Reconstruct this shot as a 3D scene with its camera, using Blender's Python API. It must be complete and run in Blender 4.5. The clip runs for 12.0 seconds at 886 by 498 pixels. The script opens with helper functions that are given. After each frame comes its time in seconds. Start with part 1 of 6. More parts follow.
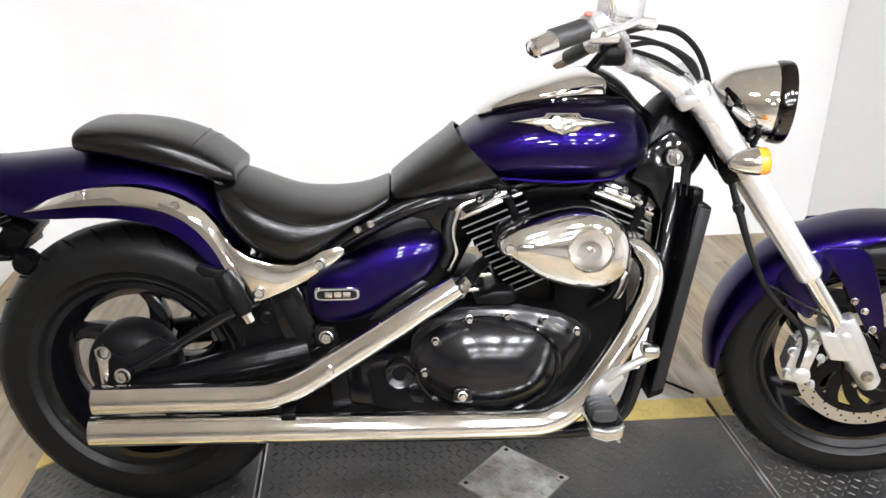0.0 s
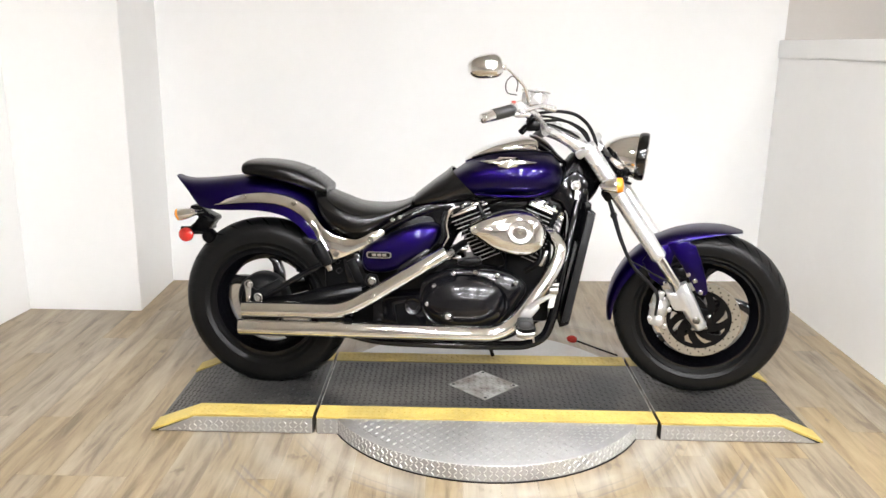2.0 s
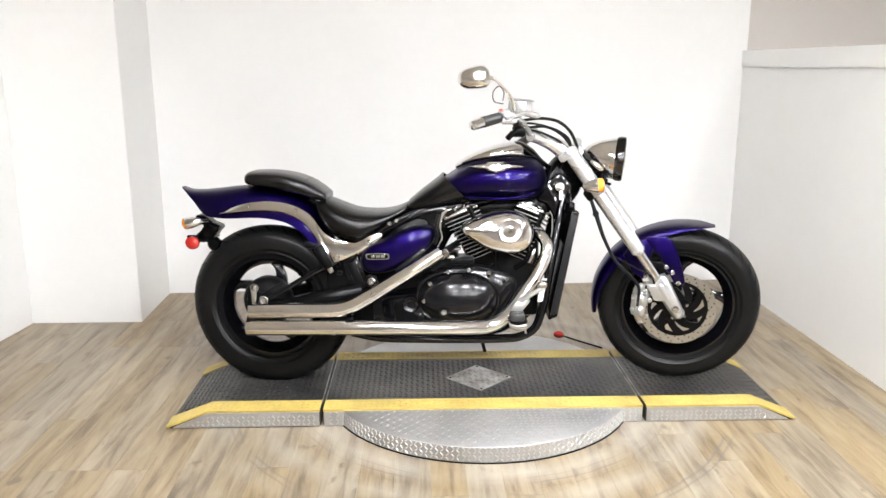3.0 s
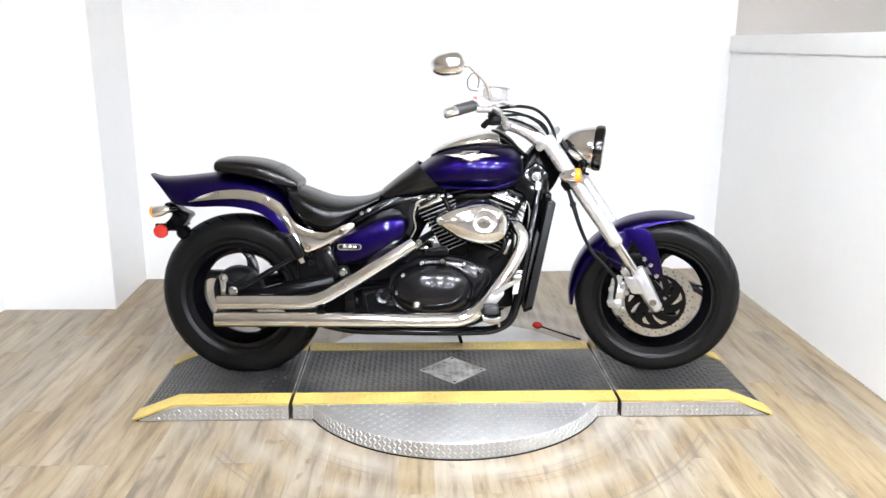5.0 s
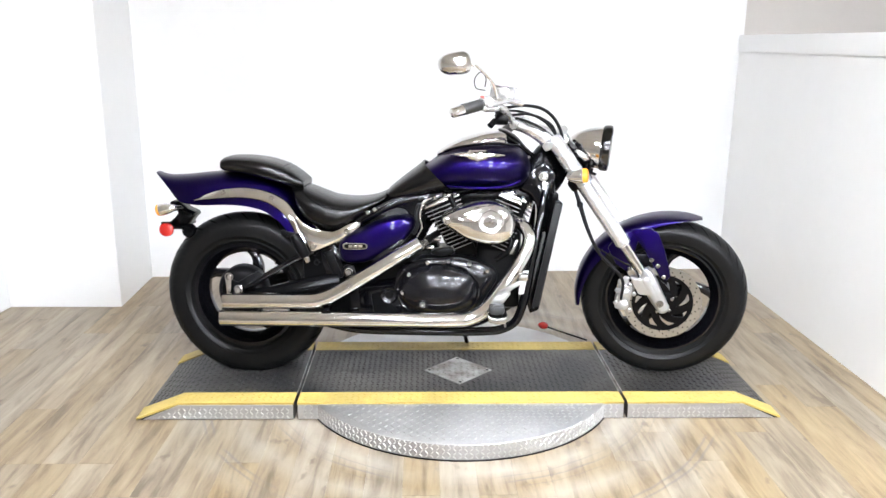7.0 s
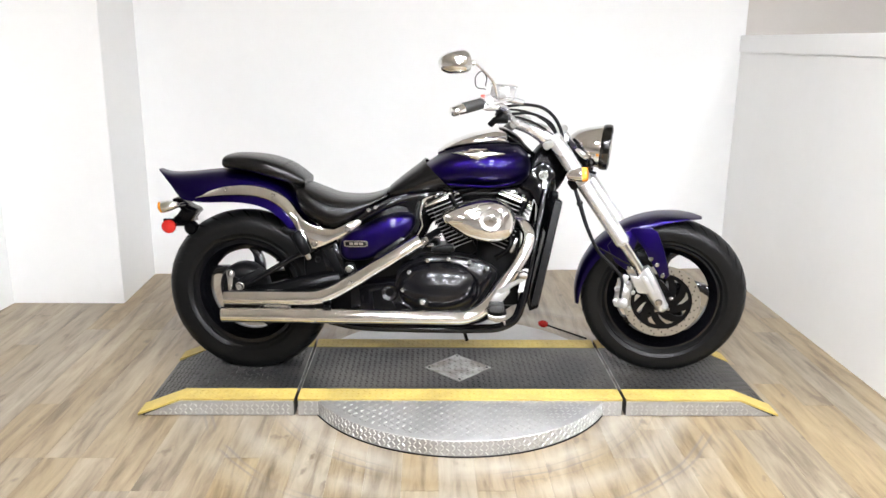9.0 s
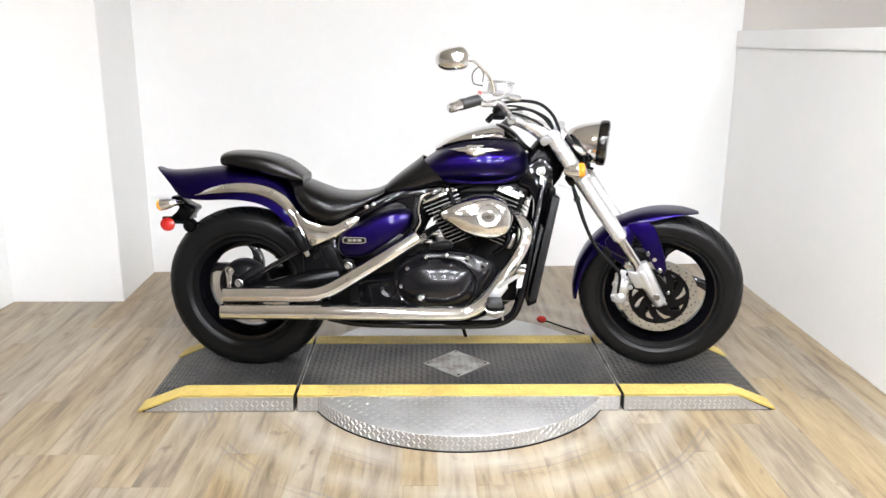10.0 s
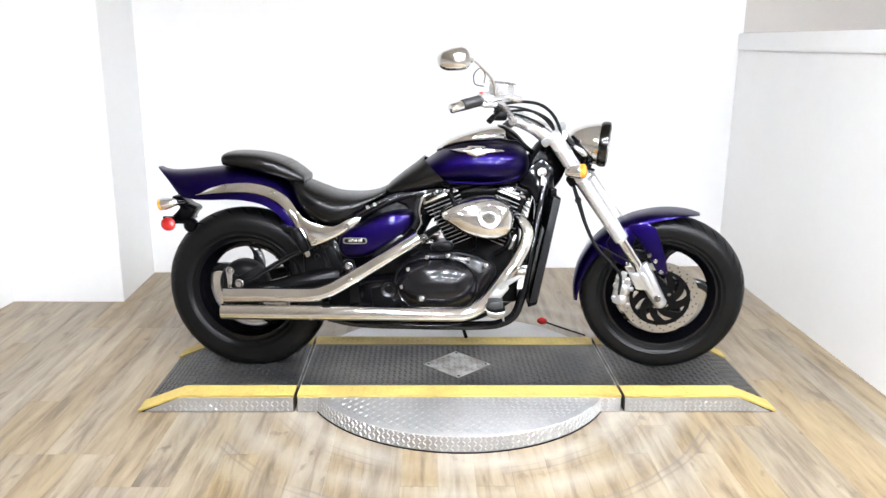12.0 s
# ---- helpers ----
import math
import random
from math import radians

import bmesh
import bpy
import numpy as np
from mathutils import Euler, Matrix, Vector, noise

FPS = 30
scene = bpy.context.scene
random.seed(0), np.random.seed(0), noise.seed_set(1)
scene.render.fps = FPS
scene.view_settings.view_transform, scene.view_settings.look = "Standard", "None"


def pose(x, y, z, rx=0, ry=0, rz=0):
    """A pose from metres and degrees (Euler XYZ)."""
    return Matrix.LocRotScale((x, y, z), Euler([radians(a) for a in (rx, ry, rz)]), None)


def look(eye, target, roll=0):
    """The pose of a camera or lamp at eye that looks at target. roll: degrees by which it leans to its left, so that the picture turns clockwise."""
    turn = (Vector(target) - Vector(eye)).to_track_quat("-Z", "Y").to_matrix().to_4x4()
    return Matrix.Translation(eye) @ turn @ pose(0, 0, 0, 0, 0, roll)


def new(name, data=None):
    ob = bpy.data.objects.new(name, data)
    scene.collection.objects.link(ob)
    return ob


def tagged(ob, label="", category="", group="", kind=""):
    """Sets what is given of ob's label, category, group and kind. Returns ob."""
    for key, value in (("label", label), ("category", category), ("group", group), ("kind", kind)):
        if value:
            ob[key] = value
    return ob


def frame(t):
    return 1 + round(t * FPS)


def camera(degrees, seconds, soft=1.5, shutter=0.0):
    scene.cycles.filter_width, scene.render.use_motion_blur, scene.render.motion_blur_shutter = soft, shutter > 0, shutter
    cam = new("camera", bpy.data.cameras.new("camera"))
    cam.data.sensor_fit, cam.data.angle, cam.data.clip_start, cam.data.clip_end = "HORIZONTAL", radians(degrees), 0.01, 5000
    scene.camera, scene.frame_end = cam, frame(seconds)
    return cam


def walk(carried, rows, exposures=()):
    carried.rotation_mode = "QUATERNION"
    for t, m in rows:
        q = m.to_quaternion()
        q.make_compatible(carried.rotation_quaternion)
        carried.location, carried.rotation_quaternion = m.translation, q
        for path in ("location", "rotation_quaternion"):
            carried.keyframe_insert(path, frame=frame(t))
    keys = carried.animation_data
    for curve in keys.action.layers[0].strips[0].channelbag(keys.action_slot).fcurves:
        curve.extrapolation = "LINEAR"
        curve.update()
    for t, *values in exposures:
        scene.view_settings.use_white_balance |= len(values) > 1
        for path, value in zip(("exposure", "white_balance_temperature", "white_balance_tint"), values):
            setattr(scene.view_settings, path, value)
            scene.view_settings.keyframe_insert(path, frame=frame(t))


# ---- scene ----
cam = camera(58.3, 12.0, soft=1.5)
PATH = [
    (0, (-0.346, -1.518, 1.304), (-0.147, 0.32, 0.539), 0.9),
    (0.3, (-0.302, -1.775, 1.323), (-0.225, 0.114, 0.67), 1.3),
    (0.5, (-0.255, -1.932, 1.327), (-0.198, -0.051, 0.65), 1.7),
    (1, (-0.23, -2.341, 1.316), (-0.191, -0.42, 0.762), 0.8),
    (1.5, (-0.186, -2.661, 1.328), (-0.251, -0.73, 0.809), 1.0),
    (2, (-0.156, -2.845, 1.339), (-0.164, -0.908, 0.841), 1.0),
    (2.5, (-0.216, -2.985, 1.335), (-0.188, -1.041, 0.868), 0.1),
    (3, (-0.234, -3.047, 1.315), (-0.178, -1.1, 0.864), -0.1),
    (3.2, (-0.185, -3.053, 1.299), (-0.153, -1.107, 0.838), -0.5),
    (4.8, (-0.126, -2.978, 1.339), (-0.073, -1.044, 0.832), -0.2),
    (5, (-0.144, -2.975, 1.34), (-0.079, -1.04, 0.84), 0.3),
    (5.5, (-0.137, -2.971, 1.347), (-0.072, -1.034, 0.851), 0.5),
    (6, (-0.149, -2.971, 1.339), (-0.092, -1.035, 0.841), 0.4),
    (6.5, (-0.155, -2.968, 1.335), (-0.101, -1.034, 0.829), 0.3),
    (7, (-0.147, -2.961, 1.343), (-0.095, -1.026, 0.838), 0.5),
    (9, (-0.136, -2.98, 1.341), (-0.092, -1.045, 0.835), 0.7),
    (9.5, (-0.128, -2.981, 1.344), (-0.096, -1.05, 0.824), 0.2),
    (10, (-0.132, -2.992, 1.339), (-0.086, -1.059, 0.827), 0.4),
    (10.5, (-0.123, -2.995, 1.335), (-0.077, -1.064, 0.816), 0.4),
    (11, (-0.129, -2.988, 1.34), (-0.085, -1.055, 0.829), 0.2),
    (11.5, (-0.134, -2.992, 1.335), (-0.086, -1.057, 0.831), 0.4),
    (12, (-0.135, -2.991, 1.33), (-0.089, -1.056, 0.825), 0.6),
]
walk(cam, [(t, look(eye, target, roll)) for t, eye, target, roll in PATH],
     exposures=[(0.0, -0.13, 6450, 10), (1.0, -0.22, 6650, 10), (1.5, -0.27, 6700, 10), (3.0, -0.27, 6600, 10), (4.8, -0.08, 6200, 10), (7.2, -0.08, 6200, 10), (8.8, -0.25, 6450, 10), (9.6, -0.25, 6450, 10), (10.5, -0.15, 6350, 10), (11.5, -0.08, 6200, 10), (12.0, -0.08, 6200, 10)])

# ---- world and light: a closed showroom bay lit by LED panels on its ceiling ----
world = bpy.data.worlds.new("world")
scene.world = world
world.use_nodes = True
world.node_tree.nodes["Background"].inputs[0].default_value = (0.9, 0.95, 1.0, 1)
world.node_tree.nodes["Background"].inputs[1].default_value = 0.05
LAMP = 283.0          # emission of the ceiling panels
CEILING = 3.1

# ---- materials ----
def link(nt, a, b):
    nt.links.new(a, b)


def surface(name, base, rough=0.5, metal=0.0, stain=0.25, stain_scale=3.0, grain=0.1, grain_scale=60.0,
            bump=0.1, bump_scale=80.0, coat=0.0, rough_var=0.15, spec=0.5, tint=None, stretch=(1, 1, 1), flake=0.0):
    """A procedural surface: base colour varied by large stains and fine grain, with varied gloss and fine relief."""
    m = bpy.data.materials.new(name)
    m.use_nodes = True
    nt = m.node_tree
    n = nt.nodes
    p = n["Principled BSDF"]
    tc = n.new("ShaderNodeTexCoord")
    mp = n.new("ShaderNodeMapping")
    mp.inputs["Scale"].default_value = stretch
    link(nt, tc.outputs["Object"], mp.inputs[0])
    big = n.new("ShaderNodeTexNoise")
    big.inputs["Scale"].default_value, big.inputs["Detail"].default_value = stain_scale, 5
    fine = n.new("ShaderNodeTexNoise")
    fine.inputs["Scale"].default_value, fine.inputs["Detail"].default_value = grain_scale, 3
    for t in (big, fine):
        link(nt, mp.outputs[0], t.inputs["Vector"])
    dark = [c * (1 - stain) for c in base] if tint is None else tint
    mix = n.new("ShaderNodeMix")
    mix.data_type = "RGBA"
    ramp = n.new("ShaderNodeMapRange")
    ramp.inputs["From Min"].default_value, ramp.inputs["From Max"].default_value = 0.35, 0.65
    link(nt, big.outputs["Fac"], ramp.inputs["Value"])
    link(nt, ramp.outputs[0], mix.inputs[0])
    mix.inputs[6].default_value, mix.inputs[7].default_value = (*dark, 1), (*base, 1)
    hsv = n.new("ShaderNodeHueSaturation")
    link(nt, mix.outputs[2], hsv.inputs["Color"])
    gr = n.new("ShaderNodeMapRange")
    gr.inputs["To Min"].default_value, gr.inputs["To Max"].default_value = 1 - grain, 1 + grain
    link(nt, fine.outputs["Fac"], gr.inputs["Value"])
    link(nt, gr.outputs[0], hsv.inputs["Value"])
    link(nt, hsv.outputs[0], p.inputs["Base Color"])
    rr = n.new("ShaderNodeMapRange")
    rr.inputs["To Min"].default_value, rr.inputs["To Max"].default_value = rough * (1 - rough_var), min(1, rough * (1 + rough_var))
    link(nt, big.outputs["Fac"], rr.inputs["Value"])
    link(nt, rr.outputs[0], p.inputs["Roughness"])
    p.inputs["Metallic"].default_value = metal
    p.inputs["Specular IOR Level"].default_value = spec
    p.inputs["Coat Weight"].default_value = coat
    p.inputs["Coat Roughness"].default_value = 0.03
    if bump:
        bt = n.new("ShaderNodeTexNoise")
        bt.inputs["Scale"].default_value, bt.inputs["Detail"].default_value = bump_scale, 4
        link(nt, mp.outputs[0], bt.inputs["Vector"])
        b = n.new("ShaderNodeBump")
        b.inputs["Strength"].default_value, b.inputs["Distance"].default_value = bump, 0.002
        link(nt, bt.outputs["Fac"], b.inputs["Height"])
        link(nt, b.outputs[0], p.inputs["Normal"])
    return m


def glow(name, colour, strength):
    m = bpy.data.materials.new(name)
    m.use_nodes = True
    p = m.node_tree.nodes["Principled BSDF"]
    p.inputs["Base Color"].default_value = (0.9, 0.9, 0.9, 1)
    p.inputs["Emission Color"].default_value = (*colour, 1)
    p.inputs["Emission Strength"].default_value = strength
    return m


PAINT = surface("purple_metallic_paint", (0.0064, 0.0019, 0.055), 0.36, 1.0, stain=0.10, stain_scale=6, grain=0.35, grain_scale=900, bump=0.0, coat=0.34, rough_var=0.05)
CHROME = surface("chrome", (0.86, 0.855, 0.84), 0.05, 1.0, stain=0.05, grain=0.02, bump=0.015, bump_scale=30)
PIPE_CHROME = surface("exhaust_chrome", (0.84, 0.835, 0.82), 0.09, 1.0, stain=0.12, stain_scale=7, grain=0.04, bump=0.02, bump_scale=40)
CHROME_WORN = surface("worn_chrome", (0.70, 0.69, 0.67), 0.18, 1.0, stain=0.2, grain=0.05, bump=0.05, bump_scale=60)
SILVER = surface("cast_aluminium", (0.60, 0.605, 0.61), 0.34, 0.85, stain=0.1, grain=0.06, bump=0.1, bump_scale=200)
SILVER_PAINT = surface("silver_painted_tube", (0.78, 0.78, 0.785), 0.26, 0.75, stain=0.06, grain=0.03, bump=0.03, bump_scale=120)
BLACK_GLOSS = surface("gloss_black_enamel", (0.003, 0.003, 0.004), 0.08, 0.0, spec=0.42, stain=0.3, grain=0.1, bump=0.02, coat=0.0, bump_scale=50)
BLACK_SATIN = surface("satin_black_enamel", (0.003, 0.003, 0.0035), 0.22, 0.0, spec=0.13, stain=0.3, grain=0.15, bump=0.08)
BLACK_CAST = surface("black_cast_metal", (0.005, 0.005, 0.0055), 0.30, 0.0, spec=0.10, stain=0.4, grain=0.2, bump=0.3, bump_scale=220)
CASE_BLACK = surface("polished_black_cover", (0.004, 0.004, 0.0055), 0.19, 0.0, spec=0.45, stain=0.25, grain=0.1, bump=0.03)
RUBBER_GREY = surface("worn_grey_rubber", (0.028, 0.028, 0.028), 0.4, 0.0, spec=0.4, stain=0.3, grain=0.2, bump=0.2)
RUBBER_SOFT = surface("soft_rubber", (0.009, 0.009, 0.010), 0.42, 0.0, spec=0.16, stain=0.2, grain=0.2, bump=0.15)
LEATHER = surface("black_vinyl", (0.0022, 0.0021, 0.0022), 0.25, 0.0, spec=0.42, stain=0.2, stain_scale=5, grain=0.15, bump=0.25, bump_scale=260, rough_var=0.25)
FIN_EDGE = surface("machined_fin", (0.42, 0.42, 0.42), 0.3, 1.0, stain=0.25, grain=0.1, bump=0.05)
AMBER = surface("amber_lens", (0.85, 0.30, 0.02), 0.15, 0.0, stain=0.1, grain=0.05, bump=0.2, bump_scale=90, coat=0.5)
RED = surface("red_reflector", (0.55, 0.02, 0.015), 0.2, 0.0, stain=0.1, grain=0.1, bump=0.3, bump_scale=300, coat=0.5)
WHITE_TAG = surface("white_tag", (0.8, 0.8, 0.78), 0.5, stain=0.05, grain=0.03, bump=0.02)
DISC_STEEL = surface("brushed_disc_steel", (0.47, 0.46, 0.43), 0.30, 1.0, stain=0.15, grain=0.12, grain_scale=200, bump=0.05)
WALL = surface("white_wall_paint", (0.88, 0.88, 0.875), 0.42, stain=0.035, stain_scale=1.2, grain=0.015, grain_scale=20, bump=0.03, bump_scale=140)
DARK_WALL = surface("tan_wall_paint", (0.70, 0.675, 0.645), 0.7, stain=0.1, stain_scale=1.0, grain=0.05, bump=0.05)
WALL_SHADE = surface("shade_toned_wall_paint", (0.66, 0.625, 0.59), 0.7, stain=0.08, stain_scale=1.0, grain=0.02, bump=0.04, bump_scale=140)
CEIL = surface("ceiling_paint", (0.72, 0.705, 0.685), 0.8, stain=0.08, grain=0.03, bump=0.1)
TREAD_STEEL = surface("worn_tread_steel", (0.62, 0.62, 0.61), 0.38, 0.85, stain=0.15, grain=0.08, bump=0.05)
STEEL = surface("tread_plate_steel", (0.54, 0.54, 0.535), 0.46, 0.85, stain=0.2, stain_scale=5, grain=0.12, grain_scale=90, bump=0.12, bump_scale=120, rough_var=0.3)
PLATE_BLACK = surface("worn_black_tread_paint", (0.013, 0.013, 0.0135), 0.42, 0.1, stain=0.0, stain_scale=3.5, grain=0.25, grain_scale=120,
                      bump=0.2, bump_scale=160, rough_var=0.3, tint=(0.050, 0.046, 0.041))
YELLOW = surface("yellow_safety_paint", (0.56, 0.425, 0.115), 0.55, 0.0, stain=0.28, stain_scale=7, grain=0.12, grain_scale=70, bump=0.1)
GREY_PLATE = surface("scuffed_grey_plate", (0.46, 0.455, 0.445), 0.40, 0.6, stain=0.35, stain_scale=13, grain=0.35, grain_scale=80, bump=0.25, bump_scale=120, tint=(0.20, 0.18, 0.155))
BRAID = surface("sealed_white_deck", (0.62, 0.61, 0.58), 0.5, 0.3, stain=0.2, stain_scale=6, grain=0.1, bump=0.1)
PANEL_GLOW = glow("led_panel", (0.96, 0.985, 1.03), LAMP)


def glass(name, colour=(1, 1, 1), rough=0.02):
    m = bpy.data.materials.new(name)
    m.use_nodes = True
    p = m.node_tree.nodes["Principled BSDF"]
    p.inputs["Base Color"].default_value = (*colour, 1)
    p.inputs["Transmission Weight"].default_value = 1.0
    p.inputs["Roughness"].default_value = rough
    p.inputs["IOR"].default_value = 1.45
    return m


LENS = glass("headlight_glass")


def plank_material():
    """Washed oak: each plank has its own tone, with long grain, knots and pale wear that also holds painted brightness;
    a turning scuff runs round the turntable.
    """
    m = bpy.data.materials.new("washed_oak_planks")
    m.use_nodes = True
    nt = m.node_tree
    n = nt.nodes
    p = n["Principled BSDF"]
    geo = n.new("ShaderNodeNewGeometry")
    info = n.new("ShaderNodeObjectInfo")
    shift = n.new("ShaderNodeVectorMath")
    shift.operation = "MULTIPLY_ADD"
    shift.inputs[1].default_value = (7.0, 0.75, 1.0)
    off = n.new("ShaderNodeCombineXYZ")
    scl = n.new("ShaderNodeMath")
    scl.operation = "MULTIPLY"
    scl.inputs[1].default_value = 37.0
    link(nt, info.outputs["Random"], scl.inputs[0])
    link(nt, scl.outputs[0], off.inputs[1])
    link(nt, scl.outputs[0], off.inputs[2])
    link(nt, geo.outputs["Position"], shift.inputs[0])
    link(nt, off.outputs[0], shift.inputs[2])
    grain = n.new("ShaderNodeTexNoise")
    grain.inputs["Scale"].default_value, grain.inputs["Detail"].default_value, grain.inputs["Roughness"].default_value = 3.2, 6, 0.62
    grain.inputs["Distortion"].default_value = 0.5
    link(nt, shift.outputs[0], grain.inputs["Vector"])
    fine = n.new("ShaderNodeTexNoise")
    fine.inputs["Scale"].default_value, fine.inputs["Detail"].default_value = 22, 4
    link(nt, shift.outputs[0], fine.inputs["Vector"])
    ramp = n.new("ShaderNodeValToRGB")
    cr = ramp.color_ramp
    cr.elements[0].position, cr.elements[0].color = 0.32, (0.125, 0.088, 0.050, 1)
    cr.elements[1].position, cr.elements[1].color = 0.70, (0.346, 0.275, 0.180, 1)
    e = cr.elements.new(0.50)
    e.color = (0.255, 0.195, 0.121, 1)
    link(nt, grain.outputs["Fac"], ramp.inputs[0])
    tone = n.new("ShaderNodeHueSaturation")
    val = n.new("ShaderNodeMapRange")
    val.inputs["To Min"].default_value, val.inputs["To Max"].default_value = 0.90, 1.09
    link(nt, info.outputs["Random"], val.inputs["Value"])
    link(nt, val.outputs[0], tone.inputs["Value"])
    sat = n.new("ShaderNodeMapRange")
    sat.inputs["To Min"].default_value, sat.inputs["To Max"].default_value = 1.15, 0.75
    wob = n.new("ShaderNodeMath")
    wob.operation = "FRACT"
    link(nt, scl.outputs[0], wob.inputs[0])
    link(nt, wob.outputs[0], sat.inputs["Value"])
    link(nt, sat.outputs[0], tone.inputs["Saturation"])
    link(nt, ramp.outputs[0], tone.inputs["Color"])
    # scuffs: thin drag lines and a pale band, part rubbed and part painted light, in rings round the turntable
    dist = n.new("ShaderNodeVectorMath")
    dist.operation = "DISTANCE"
    dist.inputs[1].default_value = (-0.002, 0.006, 0)
    link(nt, geo.outputs["Position"], dist.inputs[0])
    blot = n.new("ShaderNodeTexNoise")
    blot.inputs["Scale"].default_value, blot.inputs["Detail"].default_value = 3.4, 4
    link(nt, geo.outputs["Position"], blot.inputs["Vector"])
    half = n.new("ShaderNodeMath")
    half.operation = "MULTIPLY"
    half.inputs[1].default_value = 0.8
    link(nt, dist.outputs["Value"], half.inputs[0])
    add = n.new("ShaderNodeMath")
    add.operation = "MULTIPLY_ADD"
    add.inputs[1].default_value = 0.035
    link(nt, blot.outputs["Fac"], add.inputs[0])
    link(nt, half.outputs[0], add.inputs[2])

    def rings(stops):
        node = n.new("ShaderNodeValToRGB")
        r = node.color_ramp
        r.elements[0].position, r.elements[0].color = 0.0, (0, 0, 0, 1)
        r.elements[1].position, r.elements[1].color = 1.0, (0, 0, 0, 1)
        for pos, w, v in stops:
            for at, lit in ((pos - w, 0), (pos, v), (pos + w, 0)):
                el = r.elements.new(at)
                el.color = (lit, lit, lit, 1)
        link(nt, add.outputs[0], node.inputs[0])
        return node

    def gated(node, lo, hi):
        g = n.new("ShaderNodeMath")
        g.operation = "MULTIPLY"
        gm = n.new("ShaderNodeMapRange")
        gm.inputs["From Min"].default_value, gm.inputs["From Max"].default_value = lo, hi
        link(nt, blot.outputs["Fac"], gm.inputs["Value"])
        link(nt, gm.outputs[0], g.inputs[0])
        link(nt, node.outputs[0], g.inputs[1])
        return g

    # rubbed wood, and the bright light on the floor painted in with it
    pale = n.new("ShaderNodeMix")
    pale.data_type = "RGBA"
    pale.inputs[7].default_value = (0.47, 0.435, 0.385, 1)
    link(nt, gated(rings(((0.560, 0.070, 0.62), (0.70, 0.060, 0.40), (0.84, 0.060, 0.22))), 0.30, 0.60).outputs[0], pale.inputs[0])
    knot = n.new("ShaderNodeTexNoise")          # dark knots and specks
    knot.inputs["Scale"].default_value, knot.inputs["Detail"].default_value = 9.0, 3
    squeeze = n.new("ShaderNodeVectorMath")
    squeeze.operation = "MULTIPLY_ADD"
    squeeze.inputs[1].default_value = (1.6, 0.8, 1.0)
    link(nt, geo.outputs["Position"], squeeze.inputs[0])
    link(nt, off.outputs[0], squeeze.inputs[2])
    link(nt, squeeze.outputs[0], knot.inputs["Vector"])
    kr = n.new("ShaderNodeMapRange")
    kr.inputs["From Min"].default_value, kr.inputs["From Max"].default_value = 0.655, 0.73
    kr.inputs["To Max"].default_value = 0.75
    link(nt, knot.outputs["Fac"], kr.inputs["Value"])
    dark = n.new("ShaderNodeMix")
    dark.data_type = "RGBA"
    dark.inputs[7].default_value = (0.115, 0.085, 0.058, 1)
    link(nt, kr.outputs[0], dark.inputs[0])
    link(nt, tone.outputs[0], dark.inputs[6])
    link(nt, dark.outputs[2], pale.inputs[6])
    mix = n.new("ShaderNodeMix")
    mix.data_type = "RGBA"
    mix.inputs[7].default_value = (0.12, 0.115, 0.125, 1)
    link(nt, gated(rings(((0.585, 0.003, 0.5), (0.612, 0.0035, 0.85), (0.640, 0.003, 0.35), (0.789, 0.006, 0.6), (0.810, 0.005, 0.7))), 0.40, 0.56).outputs[0], mix.inputs[0])
    link(nt, pale.outputs[2], mix.inputs[6])
    link(nt, mix.outputs[2], p.inputs["Base Color"])
    rr = n.new("ShaderNodeMapRange")
    rr.inputs["To Min"].default_value, rr.inputs["To Max"].default_value = 0.26, 0.44
    link(nt, fine.outputs["Fac"], rr.inputs["Value"])
    link(nt, rr.outputs[0], p.inputs["Roughness"])
    bump = n.new("ShaderNodeBump")
    bump.inputs["Strength"].default_value, bump.inputs["Distance"].default_value = 0.25, 0.001
    link(nt, fine.outputs["Fac"], bump.inputs["Height"])
    link(nt, bump.outputs[0], p.inputs["Normal"])
    return m


OAK = plank_material()


